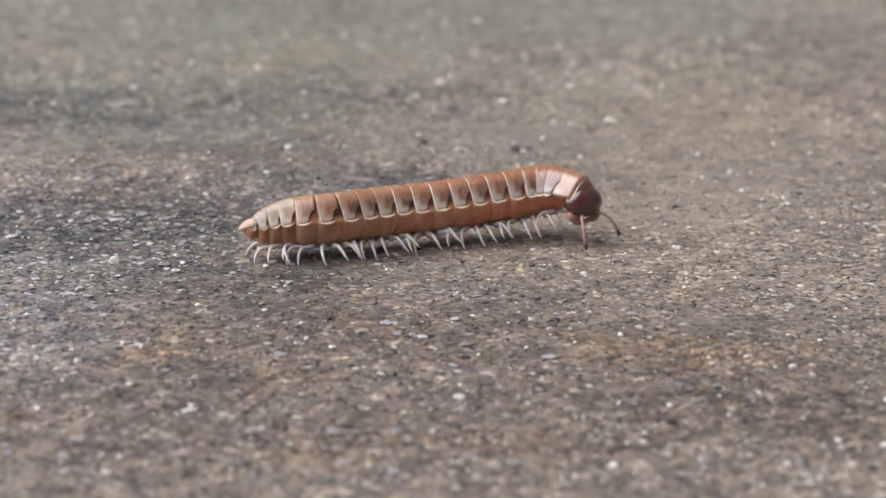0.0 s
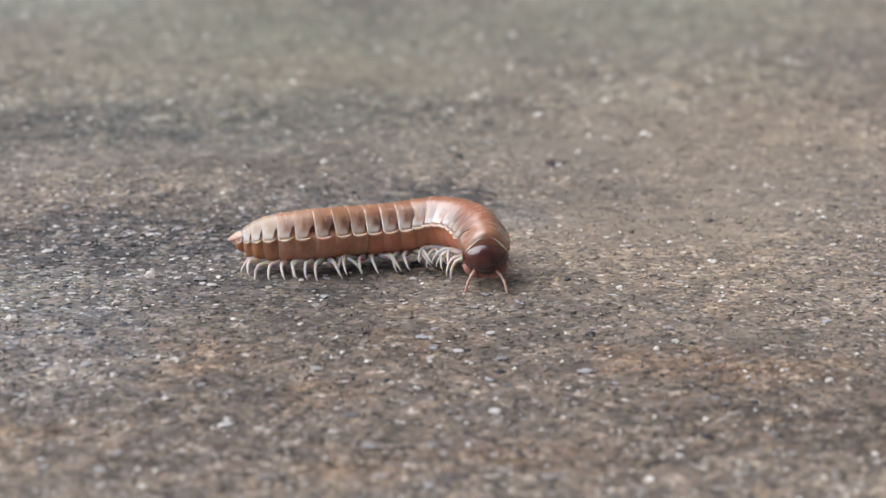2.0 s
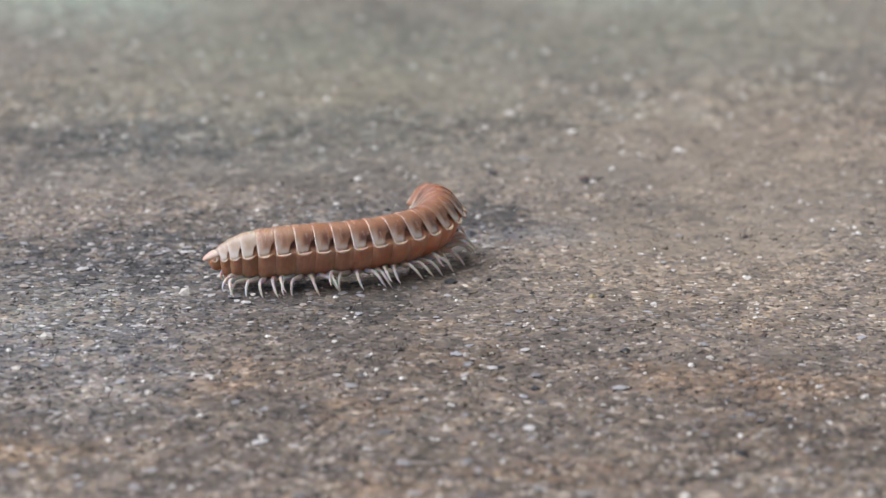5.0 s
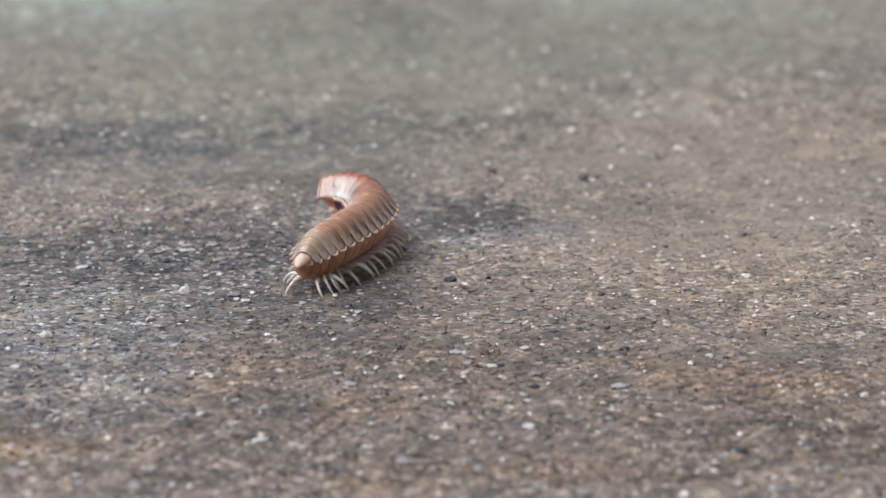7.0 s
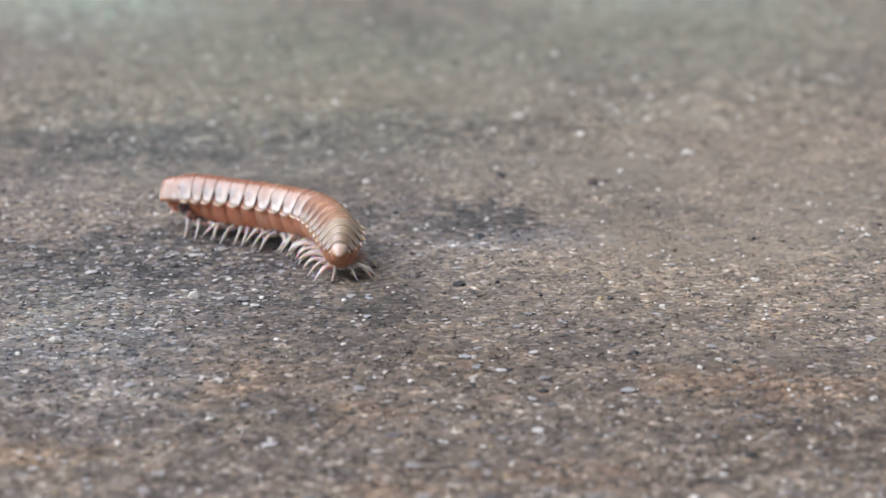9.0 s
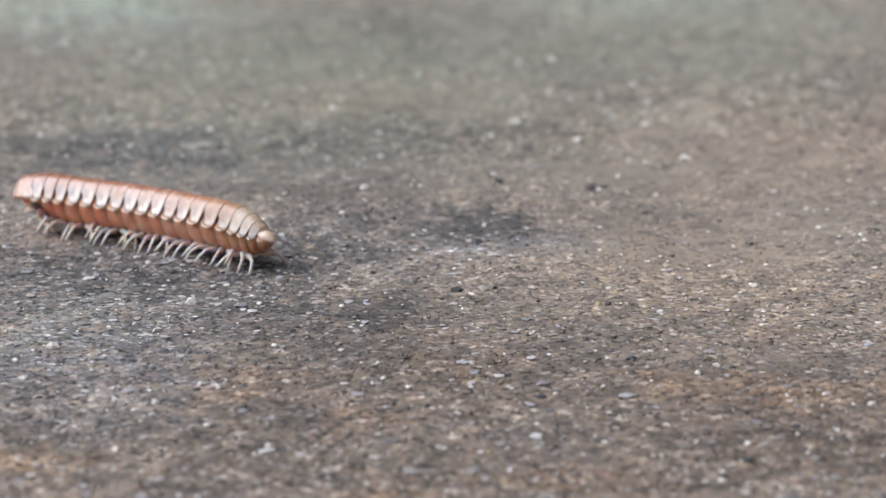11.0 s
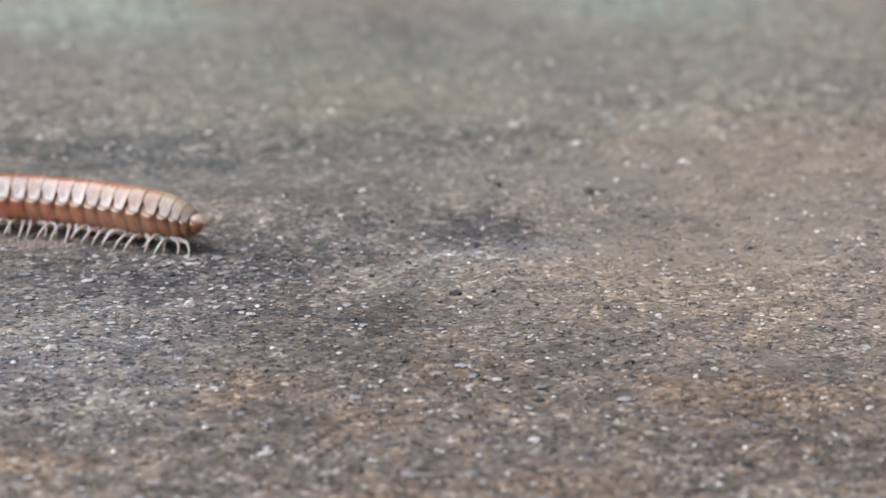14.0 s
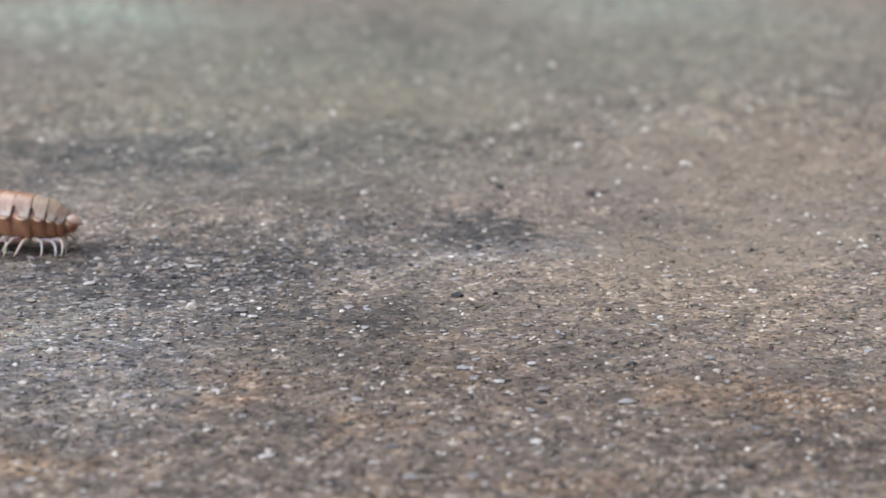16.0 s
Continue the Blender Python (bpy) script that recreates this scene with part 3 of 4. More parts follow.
def tone(i):
    return 0 if i < 3 else 1 if i < 7 else 2 if i < 11 else 3 if i < 14 else 4 if i < 16 else 5


def arch(c):
    """Height of the back across its width: a broad, gently rounded top, then a straight steep flank."""
    c = min(abs(c), 1.0)
    return 1 - c * c if c < 0.46 else 0.788 - 1.2 * (c - 0.46) - 0.47 * (c - 0.46) ** 2


def back_profile(w, h, n=18, reach=1.0):
    """Roof-shaped back from the right keel over the crest to the left one."""
    out = []
    for k in range(n + 1):
        c = (2 * k / n - 1) * reach
        out.append((w * c, h * arch(c)))
    return out


def dorsal_plate(i, parent):
    length = 0.5 * stretch(i) if i else 0.55
    rows = []
    # each plate bulges; towards the front its flank is cut back, so that the plates end in boot-shaped lobes
    for x, k, edge in ((length * 0.95, 0.978, 0.66), (length * 0.7, 0.982, 0.68), (length * 0.5, 0.986, 0.72), (length * 0.36, 0.989, 0.78), (length * 0.24, 0.991, 0.88), (length * 0.12, 0.993, 0.97),
                       (-length * 0.1, 0.994, 1.0), (-length * 0.4, 1.002, 1.0), (-length * 0.7, 1.008, 1.0), (-length * 0.9, 1.008, 0.985), (-length * 1.02, 1.002, 0.96), (-length * 1.06, 0.99, 0.93)):
        reach = 1.0 if i == 0 else edge
        w, h = HALF * girth_at(i, x), CREST * girth_at(i, x)
        outer = [(x, y, z) for y, z in back_profile(w * k * 0.985, h * k, 22, reach)]
        inner = [(x, y * 0.985, z * 0.982 - 0.004) for y, z in back_profile(w * k * 0.985, h * k, 22, reach)]
        rows.append(outer + inner[::-1])
    if i == 0:
        front = rows[0]
        rows = [[(x + dx, y * ky, z * kz) for x, y, z in front] for dx, ky, kz in ((0.38, 0.14, 0.12), (0.365, 0.36, 0.31), (0.325, 0.58, 0.53), (0.25, 0.78, 0.74), (0.15, 0.91, 0.89), (0.05, 0.98, 0.97))] + rows
    v, f = loft(rows)
    return mesh_object("dorsal_plate", v, f, PLATE[tone(i)] if i else COLLAR, parent)


def keel(i, side, parent):
    """The pale rim of a plate: a lobe at the flank that runs up along the hind margin."""
    g = girth(i)
    w, h = HALF * g, CREST * g
    path = [(0.2, side * w * 0.93, 0.1), (0.08, side * w * 0.985, 0.03), (-0.12, side * w * 1.01, -0.02), (-0.34, side * w * 1.02, -0.01), (-0.45, side * w * 0.99, 0.05)]
    path += [(-0.49, side * w * c, h * arch(c) * 1.01) for c in (0.94, 0.88)]
    path = [(x * stretch(i), y, z) for x, y, z in path]
    radii = [g * r for r in (0.025, 0.06, 0.082, 0.075, 0.04, 0.014, 0.004)]
    v, f = tube(path, radii, 8)
    return mesh_object("keel", v, f, PALE, parent)


def ring_body(i, thing):
    """The barrel of a ring, under its plate."""
    g = girth(i)
    rows = []
    skin = [(0.82, 0.8), (0.62, 0.9), (0.3, 0.96), (0.0, 1.0), (-0.3, 1.0), (-0.5, 0.96), (-0.62, 0.88)]
    if i == 0:
        skin = [(0.62, 0.5), (0.55, 0.7), (0.3, 0.86)] + skin[3:]
    if i == RINGS - 1:
        skin = skin[:4] + [(-0.25, 0.99), (-0.48, 0.91), (-0.68, 0.74), (-0.82, 0.5), (-0.9, 0.25), (-0.92, 0.05)]
    for x, k in skin:
        row = []
        g = girth_at(i, x * stretch(i)) if i < RINGS - 1 else girth(i)
        for j in range(20):
            a = 2 * math.pi * j / 20
            c, s = math.cos(a), math.sin(a)
            up = 1.19 * arch(c) if s > 0 else -1.5 * abs(s) ** 0.85
            size = g if s > 0 else g + (depth(i) - g) * min(1, -2 * s)
            row.append((x * stretch(i), (1.28 if s > 0 else 1.28 - 0.12 * min(1, -2 * s)) * size * k * c, up * size * k))
        rows.append(row)
    v, f = loft(rows)
    return mesh_object("body_ring", v, f, SIDE[tone(i)], thing)


def leg_mesh(side):
    """A leg that reaches out from the belly, bends at the knee and comes down on its claw."""
    path = [(0, 0), (0.3, -0.04), (0.6, 0.02), (0.88, 0.04), (1.01, 0.01), (1.26, -0.14), (1.37, -0.23), (1.56, -0.46), (1.65, -0.6), (1.68, -0.71)]
    path = [(-0.2 * math.sin(math.pi * i / 9), side * 0.84 * y, z) for i, (y, z) in enumerate(path)]
    return tube(path, [0.2, 0.17, 0.12, 0.1, 0.092, 0.073, 0.077, 0.055, 0.037, 0.012], 8)


def build_millipede():
    thing = tagged(new("millipede"), "glossy orange-brown flat-backed millipede with pale legs crawling on concrete", "millipede")
    thing.empty_display_size = 0.002
    rings, legs = [], []
    leg_data = {}
    for side in (1, -1):
        v, f = leg_mesh(side)
        ob = mesh_object("leg", v, f, LEG)
        leg_data[side] = ob.data
        bpy.data.objects.remove(ob)
    order = 0
    for i in range(RINGS):
        ring = ring_body(i, thing)
        dorsal_plate(i, ring)
        if i == 0:
            prof = back_profile(HALF * girth(0) * 0.80, CREST * girth(0) * 0.74, 18)
            v, f = tube([(0.72, y, z) for y, z in prof], [0.02 + 0.05 * abs(k - 9) / 9 for k in range(19)], 8)
            mesh_object("collar_rim", v, f, PALE, ring, "cream rim of the collar behind the head")
        if i:
            for side in (1, -1):
                keel(i, side, ring)
        if i < 18:
            v, f = loft([[(x, w * math.cos(a), -1.46 * depth(i) + 0.12 * math.sin(a)) for a in (2 * math.pi * j / 12 for j in range(12))]
                         for x, w in ((0.5 * stretch(i), 0.4 * girth(i)), (0.3 * stretch(i), 0.6 * girth(i)), (-0.3 * stretch(i), 0.6 * girth(i)), (-0.5 * stretch(i), 0.4 * girth(i)))])
            mesh_object("belly_plate", v, f, BELLY, ring)
        if 1 <= i <= 17:
            for hip_x in ((0.0,) if i < 4 else (0.26, -0.24)):
                for side in (1, -1):
                    leg = new("leg", leg_data[side])
                    leg.parent = ring
                    g = girth(i)
                    legs.append((leg, side, (hip_x, side * 0.55 * g, -1.36 * depth(i)), order, i))
                order += 1
        rings.append(ring)
    # the tail tip
    rows = [[(x, r * math.cos(a), z + (0.72 if math.sin(a) > 0 else 0.4) * r * math.sin(a)) for a in (2 * math.pi * j / 16 for j in range(16))]
            for x, r, z in ((0.35, 0.44, 0.16), (-0.12, 0.42, 0.15), (-0.36, 0.34, 0.13), (-0.54, 0.23, 0.11), (-0.66, 0.15, 0.08), (-0.71, 0.05, 0.06))]
    v, f = loft(rows)
    mesh_object("tail_tip", v, f, TIP, rings[-1], "pale pointed tail tip")

    # head
    rows = []
    for k in range(15):
        a = math.pi * k / 14
        x, r = 0.85 * math.cos(a), max(0.02, 0.94 * math.sin(a))
        rows.append([(x, (1.27 - 0.12 * math.sin(b)) * r * math.cos(b), -0.02 + 0.8 * r * math.sin(b) * (1.0 + 0.08 * math.sin(b)) - 0.05 * r * math.exp(-(math.cos(b) / 0.12) ** 2) * (math.sin(b) > 0))
                     for b in (2 * math.pi * j / 28 for j in range(28))])
    v, f = loft(rows)
    head = mesh_object("head", v, f, HEAD, thing, "glossy dark red-brown head")
    for side in (1, -1):
        v, f = tube([(0.3, side * 1.0, -0.36), (0.58, side * 0.84, -0.45), (0.82, side * 0.54, -0.53), (0.93, side * 0.2, -0.57)], [0.2, 0.26, 0.23, 0.11], 10)
        mesh_object("jaw", v, f, MOUTH, head, "pale brown jaw")
    v, f = tube([(0.82, -0.4, -0.5), (0.9, 0, -0.55), (0.82, 0.4, -0.5)], [0.1, 0.14, 0.1], 8)
    mesh_object("upper_lip", v, f, MOUTH, head)
    for side in (1, -1):
        v, f = tube([(0.6, side * 0.5, -0.08), (0.7, side * 0.53, -0.1), (0.78, side * 0.55, -0.12)], [0.2, 0.17, 0.05], 10)
        mesh_object("antenna_socket", v, f, MOUTH, head, "pale pinkish socket of an antenna")
    feelers = []
    for side in (1, -1):
        path = [(0, 0, 0), (0.15, side * 0.1, -0.02), (0.45, side * 0.3, -0.1), (0.52, side * 0.33, -0.13), (0.95, side * 0.5, -0.33), (1.02, side * 0.52, -0.38),
                (1.4, side * 0.6, -0.72), (1.46, side * 0.61, -0.78), (1.75, side * 0.62, -1.12), (1.8, side * 0.62, -1.18), (2.0, side * 0.6, -1.45), (2.1, side * 0.58, -1.6)]
        path = [tuple(0.7 * q for q in p) for p in path]
        v, f = tube(path[:10], [0.07, 0.078, 0.08, 0.056, 0.084, 0.056, 0.09, 0.06, 0.094, 0.058], 8)
        feeler = mesh_object("antenna", v, f, FEELER, head, "thin jointed pinkish antenna with a dark tip")
        v, f = tube(path[9:], [0.058, 0.095, 0.035], 8)
        mesh_object("antenna_tip", v, f, DARKTIP, feeler)
        feelers.append((feeler, side))
    return thing, rings, head, feelers, legs


# how the body lies on its way: points along its axis from the tail to the head, in millimetres
STANCES = []


def stance(t, *points):
    """Resamples the points of one moment evenly along the body, whose tail sinks towards the ground."""
    p = [Vector(q) + Vector((0, 0, LIFT - (0.5 if k == 0 else 0.14 if k == 1 else 0))) for k, q in enumerate(points)]
    fine = []
    for i in range(len(p) - 1):
        a, b, c, d = p[max(i - 1, 0)], p[i], p[i + 1], p[min(i + 2, len(p) - 1)]
        for k in range(12):
            u = k / 12
            fine.append(0.5 * (2 * b + (c - a) * u + (2 * a - 5 * b + 4 * c - d) * u * u + (3 * b - a - 3 * c + d) * u ** 3))
    fine = np.array([tuple(v) for v in fine + [p[-1]]])
    s = np.concatenate([[0], np.cumsum(np.linalg.norm(np.diff(fine, axis=0), axis=1))])
    grid = np.linspace(0, s[-1], 25)
    STANCES.append((t, np.stack([np.interp(grid, s, fine[:, k]) for k in range(3)], 1)))


stance(0, (-6.6, -10.7, 1.8), (-4.5, -10.0, 1.8), (-2.2, -9.7, 1.8), (0.7, -8.3, 1.8), (3.7, -7.3, 1.9), (6.7, -6.3, 2.1), (9.1, -5.7, 2.3), (10.8, -6.6, 2.3), (11.9, -8.2, 2.0))
stance(0.5, (-6.8, -10.3, 1.8), (-4.5, -9.6, 1.8), (-1.9, -9.3, 1.8), (0.7, -8.4, 1.8), (3.4, -7.1, 1.9), (5.8, -6.4, 2.1), (8.2, -6.9, 2.3), (9.9, -7.8, 2.3), (11.1, -9.6, 2.1), (11.7, -10.4, 1.9))
stance(1, (-8.0, -9.0, 1.8), (-5.7, -9.2, 1.8), (-3.1, -9.2, 1.8), (-0.2, -8.7, 1.8), (2.2, -7.8, 1.9), (4.4, -7.0, 2.1), (6.0, -6.9, 2.3), (7.4, -7.6, 2.3), (8.3, -9.0, 2.1), (8.6, -11.0, 1.9))
stance(1.5, (-8.8, -9.8, 1.8), (-6.4, -9.7, 1.8), (-3.8, -9.6, 1.8), (-1.2, -8.8, 1.8), (1.0, -8.4, 1.95), (2.6, -8.5, 2.1), (3.8, -9.2, 2.2), (4.7, -10.5, 2.25), (5.2, -12.2, 2.05), (5.3, -13.8, 1.6), (5.2, -15.1, 1.1))
stance(2, (-8.9, -10.0, 1.8), (-6.7, -10.1, 1.8), (-4.4, -9.9, 1.8), (-2.3, -9.2, 1.8), (-0.5, -8.8, 1.85), (1.0, -8.6, 2.05), (2.2, -9.0, 2.2), (3.2, -10.0, 2.25), (3.8, -11.5, 2.15), (4.0, -13.0, 1.8), (3.9, -14.3, 1.2))
stance(2.5, (-9.0, -9.6, 1.8), (-6.8, -9.5, 1.8), (-4.5, -9.0, 1.8), (-2.3, -8.5, 1.8), (-0.5, -8.3, 1.85), (1.0, -8.6, 1.95), (2.3, -9.3, 2.0), (3.2, -10.5, 2.05), (3.7, -12.0, 1.95), (3.8, -13.3, 1.65), (3.7, -14.5, 1.15))
stance(3, (-9.5, -8.9, 1.8), (-7.3, -8.8, 1.8), (-5.0, -8.8, 1.8), (-2.4, -8.2, 1.8), (-0.0, -8.4, 1.8), (2.0, -9.2, 1.9), (3.6, -10.3, 2.0), (4.7, -11.7, 1.9), (5.2, -12.9, 1.8))
stance(3.5, (-11.4, -10.2, 1.8), (-9.4, -9.9, 1.8), (-7.1, -9.7, 1.8), (-4.8, -9.2, 1.8), (-2.5, -9.0, 1.8), (-0.4, -9.0, 2.0), (1.5, -9.0, 2.4), (3.2, -9.2, 2.95), (5.0, -9.6, 3.25), (6.2, -10.2, 3.05), (6.8, -10.8, 2.65))
stance(4, (-12.3, -10.2, 1.8), (-10.2, -10.0, 1.8), (-7.6, -9.8, 1.8), (-5.3, -9.4, 1.8), (-2.9, -9.3, 1.85), (-0.9, -9.3, 2.1), (1.2, -9.3, 2.55), (3.0, -9.2, 3.05), (4.4, -8.8, 3.05), (5.4, -8.4, 2.5), (5.8, -8.3, 1.8))
stance(4.2, (-12.5, -9.6, 1.8), (-10.2, -9.4, 1.8), (-7.6, -9.2, 1.8), (-5.3, -8.9, 1.8), (-2.9, -8.8, 1.85), (-0.9, -8.7, 2.1), (1.2, -8.5, 2.55), (3.0, -8.1, 3.0), (4.2, -7.7, 3.0), (5.1, -7.2, 2.5), (5.4, -7.1, 1.9))
stance(5.2, (-11.8, -10.8, 1.8), (-9.8, -10.4, 1.8), (-7.5, -9.9, 1.8), (-5.2, -9.1, 1.8), (-2.9, -8.0, 1.9), (-1.3, -6.4, 2.0), (-0.6, -4.5, 2.1), (-1.0, -2.4, 2.2), (-2.1, -1.2, 2.2), (-3.1, -0.8, 2.1))
stance(6.3, (-10.3, -13.1, 1.8), (-9.2, -11.9, 1.8), (-8.0, -10.8, 1.8), (-6.6, -9.3, 1.8), (-5.4, -7.6, 1.8), (-4.1, -5.7, 1.8), (-3.4, -3.7, 1.8), (-3.5, -2.0, 1.85), (-4.2, -0.9, 1.95), (-5.2, -0.5, 1.9), (-6.3, -0.3, 1.45))
stance(6.5, (-9.7, -13.3, 1.8), (-8.6, -12.0, 1.8), (-7.4, -10.7, 1.8), (-6.2, -9.2, 1.8), (-5.1, -7.6, 1.8), (-4.1, -5.8, 1.8), (-3.6, -3.6, 1.8), (-3.8, -1.9, 1.85), (-4.6, -0.8, 1.95), (-5.7, -0.4, 1.85), (-6.9, -0.3, 1.4))
stance(7, (-7.1, -12.0, 1.8), (-6.3, -10.1, 1.8), (-5.2, -7.9, 1.8), (-4.2, -5.3, 1.8), (-3.7, -2.9, 1.8), (-3.8, -0.8, 1.8), (-4.4, 0.4, 1.9), (-5.4, 1.0, 1.9), (-6.5, 1.2, 1.75), (-7.4, 1.0, 1.35))
stance(7.5, (-6.9, -11.4, 1.8), (-6.0, -9.6, 1.8), (-5.1, -7.4, 1.8), (-4.3, -5.0, 1.8), (-3.8, -2.5, 1.8), (-4.3, -0.2, 1.8), (-5.4, 1.1, 1.9), (-6.7, 1.6, 1.9), (-7.9, 1.8, 1.7), (-9.0, 1.6, 1.3))
stance(8, (-6.6, -10.9, 1.8), (-5.7, -9.2, 1.8), (-4.8, -6.9, 1.8), (-4.1, -4.6, 1.8), (-4.5, -2.2, 1.8), (-5.7, -0.5, 1.9), (-7.3, 0.5, 1.9), (-9.2, 0.9, 1.85), (-10.9, 1.1, 1.6), (-12.0, 0.9, 1.2))
stance(8.5, (-5.7, -10.4, 1.8), (-5.1, -8.2, 1.8), (-4.9, -5.5, 1.8), (-5.2, -3.3, 1.8), (-6.4, -1.8, 1.8), (-7.9, -0.6, 1.8), (-9.7, 0.4, 1.8), (-11.5, 1.2, 1.8), (-13.3, 1.4, 1.7), (-14.6, 1.1, 1.4))
stance(9.7, (-6.1, -7.1, 1.8), (-7.0, -4.9, 1.8), (-8.3, -2.9, 1.8), (-10.0, -1.0, 1.8), (-11.6, 0.2, 1.8), (-13.6, 1.3, 1.8), (-15.6, 2.2, 1.8), (-17.5, 2.8, 1.8), (-19.2, 3.2, 1.7), (-20.2, 3.1, 1.35))
stance(10.8, (-8.4, -4.8, 1.8), (-10.1, -3.1, 1.8), (-11.7, -1.9, 1.8), (-13.7, -0.4, 1.8), (-15.7, 0.9, 1.8), (-17.7, 2.0, 1.8), (-19.7, 2.9, 1.8), (-21.4, 3.5, 1.8), (-22.7, 4.0, 1.7), (-23.7, 3.9, 1.3))
stance(11, (-9.3, -5.1, 1.8), (-10.9, -3.4, 1.8), (-12.6, -2.2, 1.8), (-14.6, -0.7, 1.8), (-16.6, 0.6, 1.8), (-18.6, 1.7, 1.8), (-20.6, 2.7, 1.8), (-22.7, 3.6, 1.8), (-24.2, 4.1, 1.7), (-25.2, 4.0, 1.3))
stance(11.5, (-12.0, -2.7, 1.8), (-13.7, -0.9, 1.8), (-15.4, 0.3, 1.8), (-17.4, 1.7, 1.8), (-19.5, 2.8, 1.8), (-21.5, 3.9, 1.8), (-23.6, 4.7, 1.8), (-25.6, 5.4, 1.8), (-27.0, 5.8, 1.8), (-28.3, 5.5, 1.8))
stance(12, (-13.9, -1.5, 1.8), (-15.6, -0.1, 1.8), (-17.3, 1.1, 1.8), (-19.4, 2.4, 1.8), (-21.5, 3.6, 1.8), (-23.5, 4.6, 1.8), (-25.6, 5.6, 1.8), (-27.7, 6.3, 1.8), (-29.1, 6.6, 1.8), (-30.6, 6.6, 1.8))
stance(12.5, (-13.2, -1.5, 1.8), (-14.9, -0.1, 1.8), (-16.6, 0.8, 1.8), (-18.6, 1.7, 1.8), (-20.6, 2.9, 1.8), (-22.6, 4.3, 1.8), (-24.6, 5.9, 1.8), (-26.4, 7.6, 1.8), (-27.6, 8.8, 1.8), (-28.7, 9.6, 1.8))
stance(13.5, (-12.9, -0.6, 1.8), (-14.6, 0.3, 1.8), (-16.2, 1.0, 1.8), (-18.3, 2.2, 1.8), (-20.3, 3.2, 1.8), (-22.3, 4.0, 1.8), (-24.4, 4.7, 1.8), (-26.4, 5.4, 1.8), (-27.9, 5.8, 1.8), (-30.4, 5.8, 1.8))
stance(14, (-13.2, -0.8, 1.8), (-14.9, 0.2, 1.8), (-16.5, 0.9, 1.8), (-18.6, 2.1, 1.8), (-20.6, 3.0, 1.8), (-22.6, 3.7, 1.8), (-24.6, 4.2, 1.8), (-26.6, 4.6, 1.8), (-27.9, 4.7, 1.8), (-30.9, 4.8, 1.8))
stance(14.5, (-13.9, -0.7, 1.8), (-15.6, 0.3, 1.8), (-17.2, 0.9, 1.8), (-19.2, 2.1, 1.8), (-21.2, 2.7, 1.8), (-23.2, 3.1, 1.8), (-25.0, 3.3, 1.8), (-26.9, 3.3, 1.8), (-28.3, 3.0, 1.8), (-31.7, 2.1, 1.8))
stance(15, (-15.5, -0.6, 1.8), (-17.2, 0.2, 1.8), (-18.8, 0.8, 1.8), (-20.8, 1.6, 1.8), (-22.8, 2.1, 1.8), (-24.7, 2.5, 1.8), (-26.7, 2.8, 1.8), (-28.6, 2.6, 1.8), (-29.8, 2.6, 1.8), (-33.7, 2.0, 1.8))
stance(15.5, (-18.1, -0.5, 1.8), (-19.6, 0.1, 1.8), (-21.3, 0.7, 1.8), (-23.2, 1.2, 1.8), (-25.2, 1.7, 1.8), (-27.1, 2.0, 1.8), (-29.1, 2.1, 1.8), (-31.0, 2.1, 1.8), (-32.4, 2.1, 1.8), (-36.6, 1.8, 1.8))
stance(16, (-20.2, -0.3, 1.8), (-21.7, 0.2, 1.8), (-23.3, 0.4, 1.8), (-25.3, 1.0, 1.8), (-27.2, 1.3, 1.8), (-29.2, 1.6, 1.8), (-31.1, 1.7, 1.8), (-33.0, 1.7, 1.8), (-34.2, 1.7, 1.8), (-38.8, 1.3, 1.8))


def body_line(t):
    """The axis of the body at a time, between the stances."""
    ts = [s[0] for s in STANCES]
    i = min(max(int(np.searchsorted(ts, t, side="right")) - 1, 0), len(ts) - 2)
    t0, t1 = ts[i], ts[i + 1]
    a, b = STANCES[i][1], STANCES[i + 1][1]
    h = t1 - t0
    ma = (b - STANCES[i - 1][1]) / (t1 - ts[i - 1]) if i > 0 else (b - a) / h
    mb = (STANCES[i + 2][1] - a) / (ts[i + 2] - t0) if i + 2 < len(ts) else (b - a) / h
    u = min(max((t - t0) / h, 0), 1)
    return (2 * u ** 3 - 3 * u ** 2 + 1) * a + (u ** 3 - 2 * u ** 2 + u) * h * ma + (3 * u ** 2 - 2 * u ** 3) * b + (u ** 3 - u ** 2) * h * mb


def place_on(line, s):
    """The pose on the body's axis at the share s of its length, x to the head, z up."""
    def at(q):
        q = min(max(q, 0), 1) * (len(line) - 1)
        k = min(int(q), len(line) - 2)
        return Vector(line[k] + (line[k + 1] - line[k]) * (q - k))
    p = at(s)
    x = (at(s + 0.035) - at(s - 0.035)).normalized()
    y = Vector((0, 0, 1)).cross(x).normalized()
    z = x.cross(y)
    m = Matrix((x, y, z)).transposed().to_4x4()
    m.translation = p * MM
    return m


thing, rings, head, feelers, legs = build_millipede()
grit(ground)
glints(ground)
loose_grains(ground)


# ---- all that moves ----
def gait(t):
    """The beat of the legs: brisk, with a rest between 12 and 14 s."""
    pts = ((0, 0), (4, 5.2), (12, 15.5), (12.4, 15.8), (14, 16.1), (14.4, 16.4), (16, 18.6))
    return float(np.interp(t, [p[0] for p in pts], [p[1] for p in pts]))


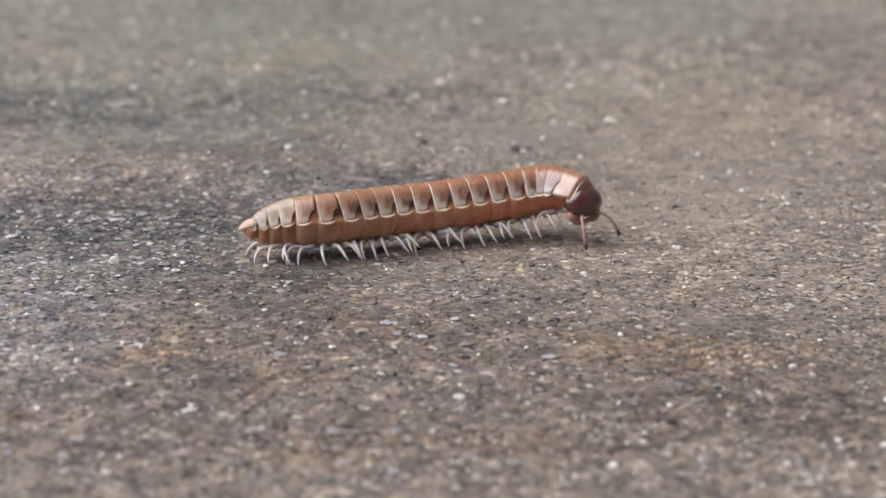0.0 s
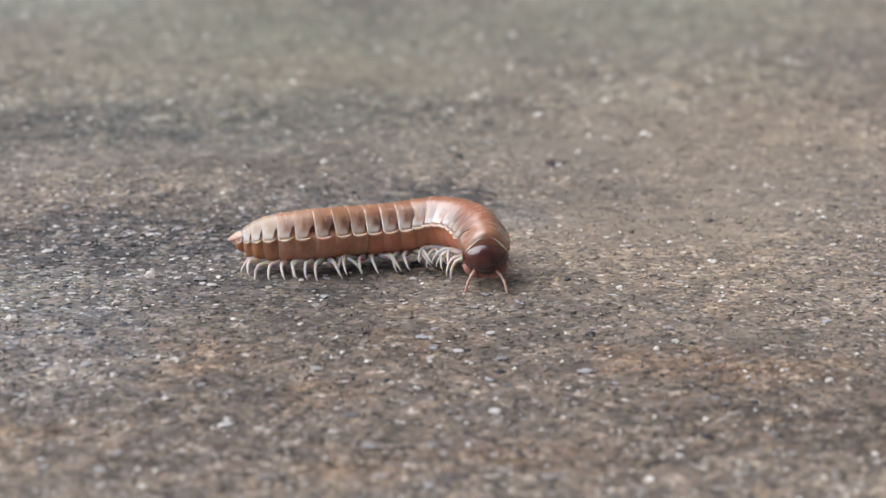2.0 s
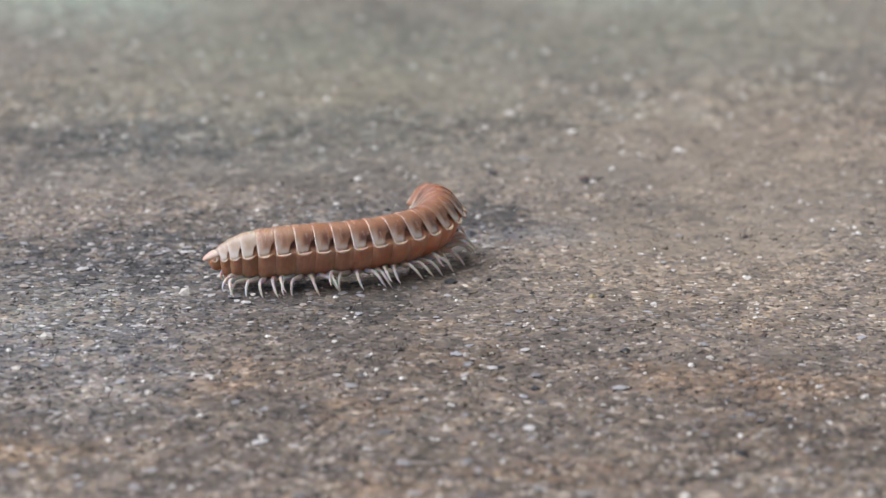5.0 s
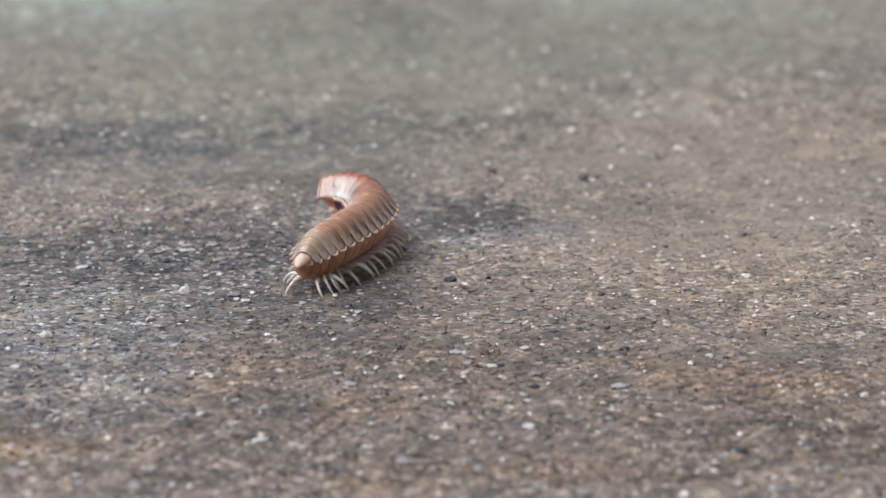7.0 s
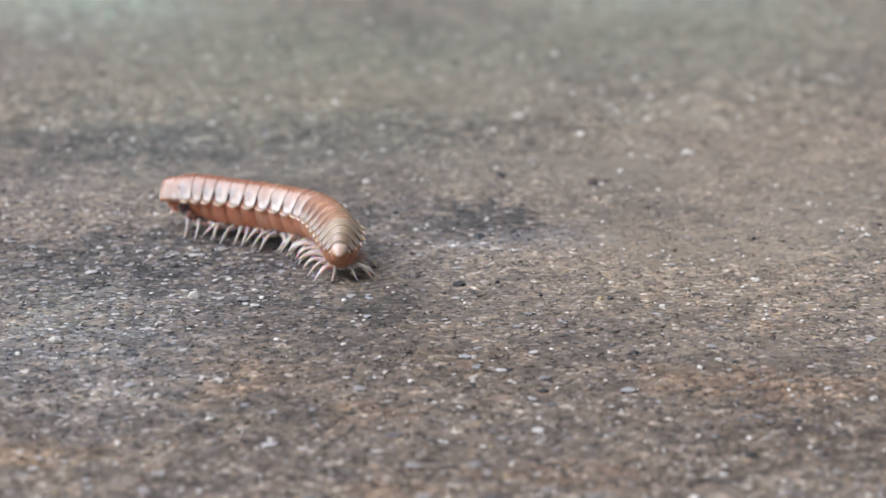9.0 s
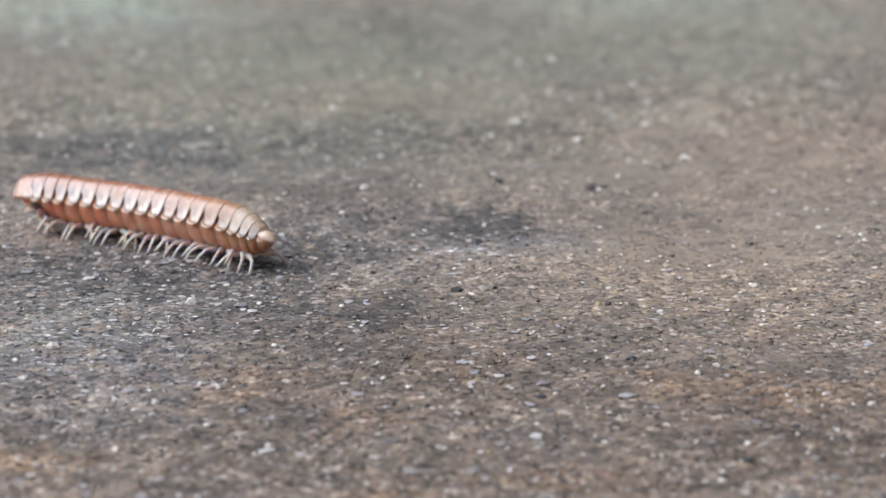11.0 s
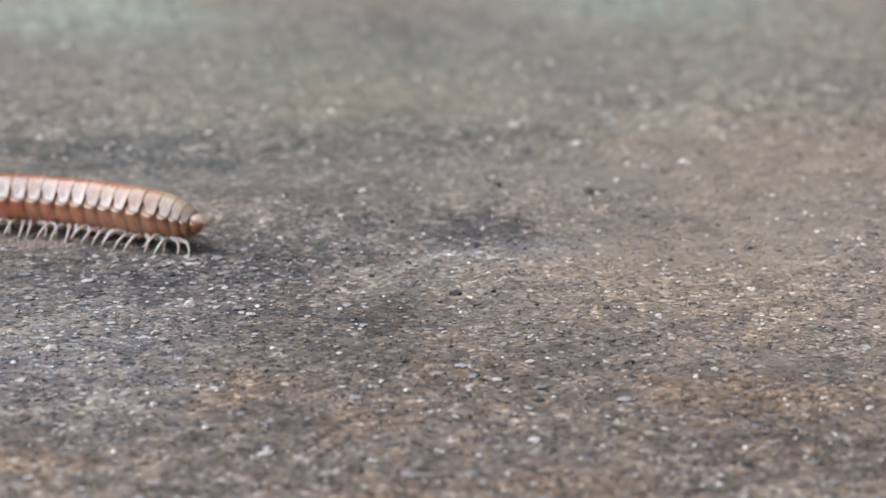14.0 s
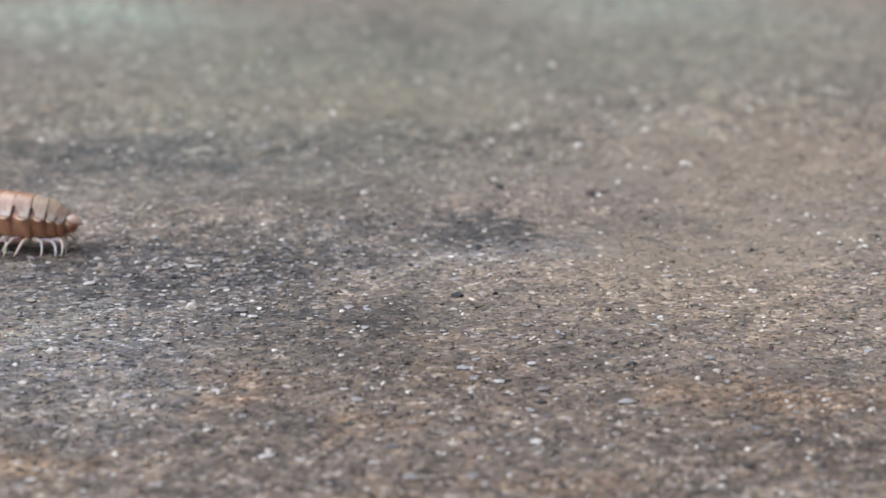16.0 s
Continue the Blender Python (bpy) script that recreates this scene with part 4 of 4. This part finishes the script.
def nod(t):
    """How far the head is bent under the collar, in degrees."""
    return float(np.interp(t, [0, 3, 3.5, 4, 5, 6.3, 11, 16], [38, 38, 42, 58, 70, 76, 74, 74]))


def fold(t):
    """How far the antennae are laid back under the head."""
    return float(np.interp(t, [0, 3.1, 3.5, 16], [0, 0, 1, 1]))


def head_pose(line, t):
    a = nod(t)
    k = (a - 38) / 44
    tuck = float(np.interp(t, [0, 4.2, 6.3, 16], [0, 0, 1, 1]))
    return place_on(line, 0.934 - 0.052 * k - 0.035 * tuck) @ pose(0, 0, (-0.24 - 0.38 * k + 0.36 * tuck) * MM, 0, a, 0)


def motions():
    times = [round(0.1 * k, 1) for k in range(161)]
    lines = [body_line(t) for t in times]
    base = [Matrix.Translation((float(l[12, 0]) * MM, float(l[12, 1]) * MM, 0)) for l in lines]
    walk(thing, list(zip(times, base)))
    for i, ring in enumerate(rings):
        s = 0.895 - 0.865 * sum(stretch(j) + stretch(j + 1) for j in range(i)) / sum(stretch(j) + stretch(j + 1) for j in range(RINGS - 1))
        walk(ring, [(t, b.inverted() @ place_on(l, s)) for t, l, b in zip(times, lines, base)])
    walk(head, [(t, b.inverted() @ head_pose(l, t)) for t, l, b in zip(times, lines, base)])
    for feeler, side in feelers:
        walk(feeler, [(t, pose(0.72 * MM, side * 0.5 * MM, -0.1 * MM, 0, 14 * math.sin(9 * t + side) - (34 if side > 0 else 6) + 75 * fold(t), side * (12 + 16 * math.sin(7 * t + 2 * side)))) for t in times])
    for leg, side, hip, order, i in legs:
        rows = []
        own = random.Random(order * 2 + (side > 0))
        late, wide, rest, droop = own.uniform(-0.12, 0.12), own.uniform(18, 36), own.uniform(-14, 14) + 15 * max(0, i - 14), own.uniform(-6, 5) - (14, 14, 10, 4)[i] if i < 4 else own.uniform(-6, 5)
        for t in times:
            a = 2 * math.pi * (gait(t) - order / 5.3 + late)
            swing = rest + wide * math.sin(a + 0.5 * math.sin(a))
            lift = 14 * max(0.0, math.cos(a))
            rows.append((t, pose(*(c * MM for c in hip), side * (lift + droop), 0, side * swing)))
        walk(leg, rows)


motions()
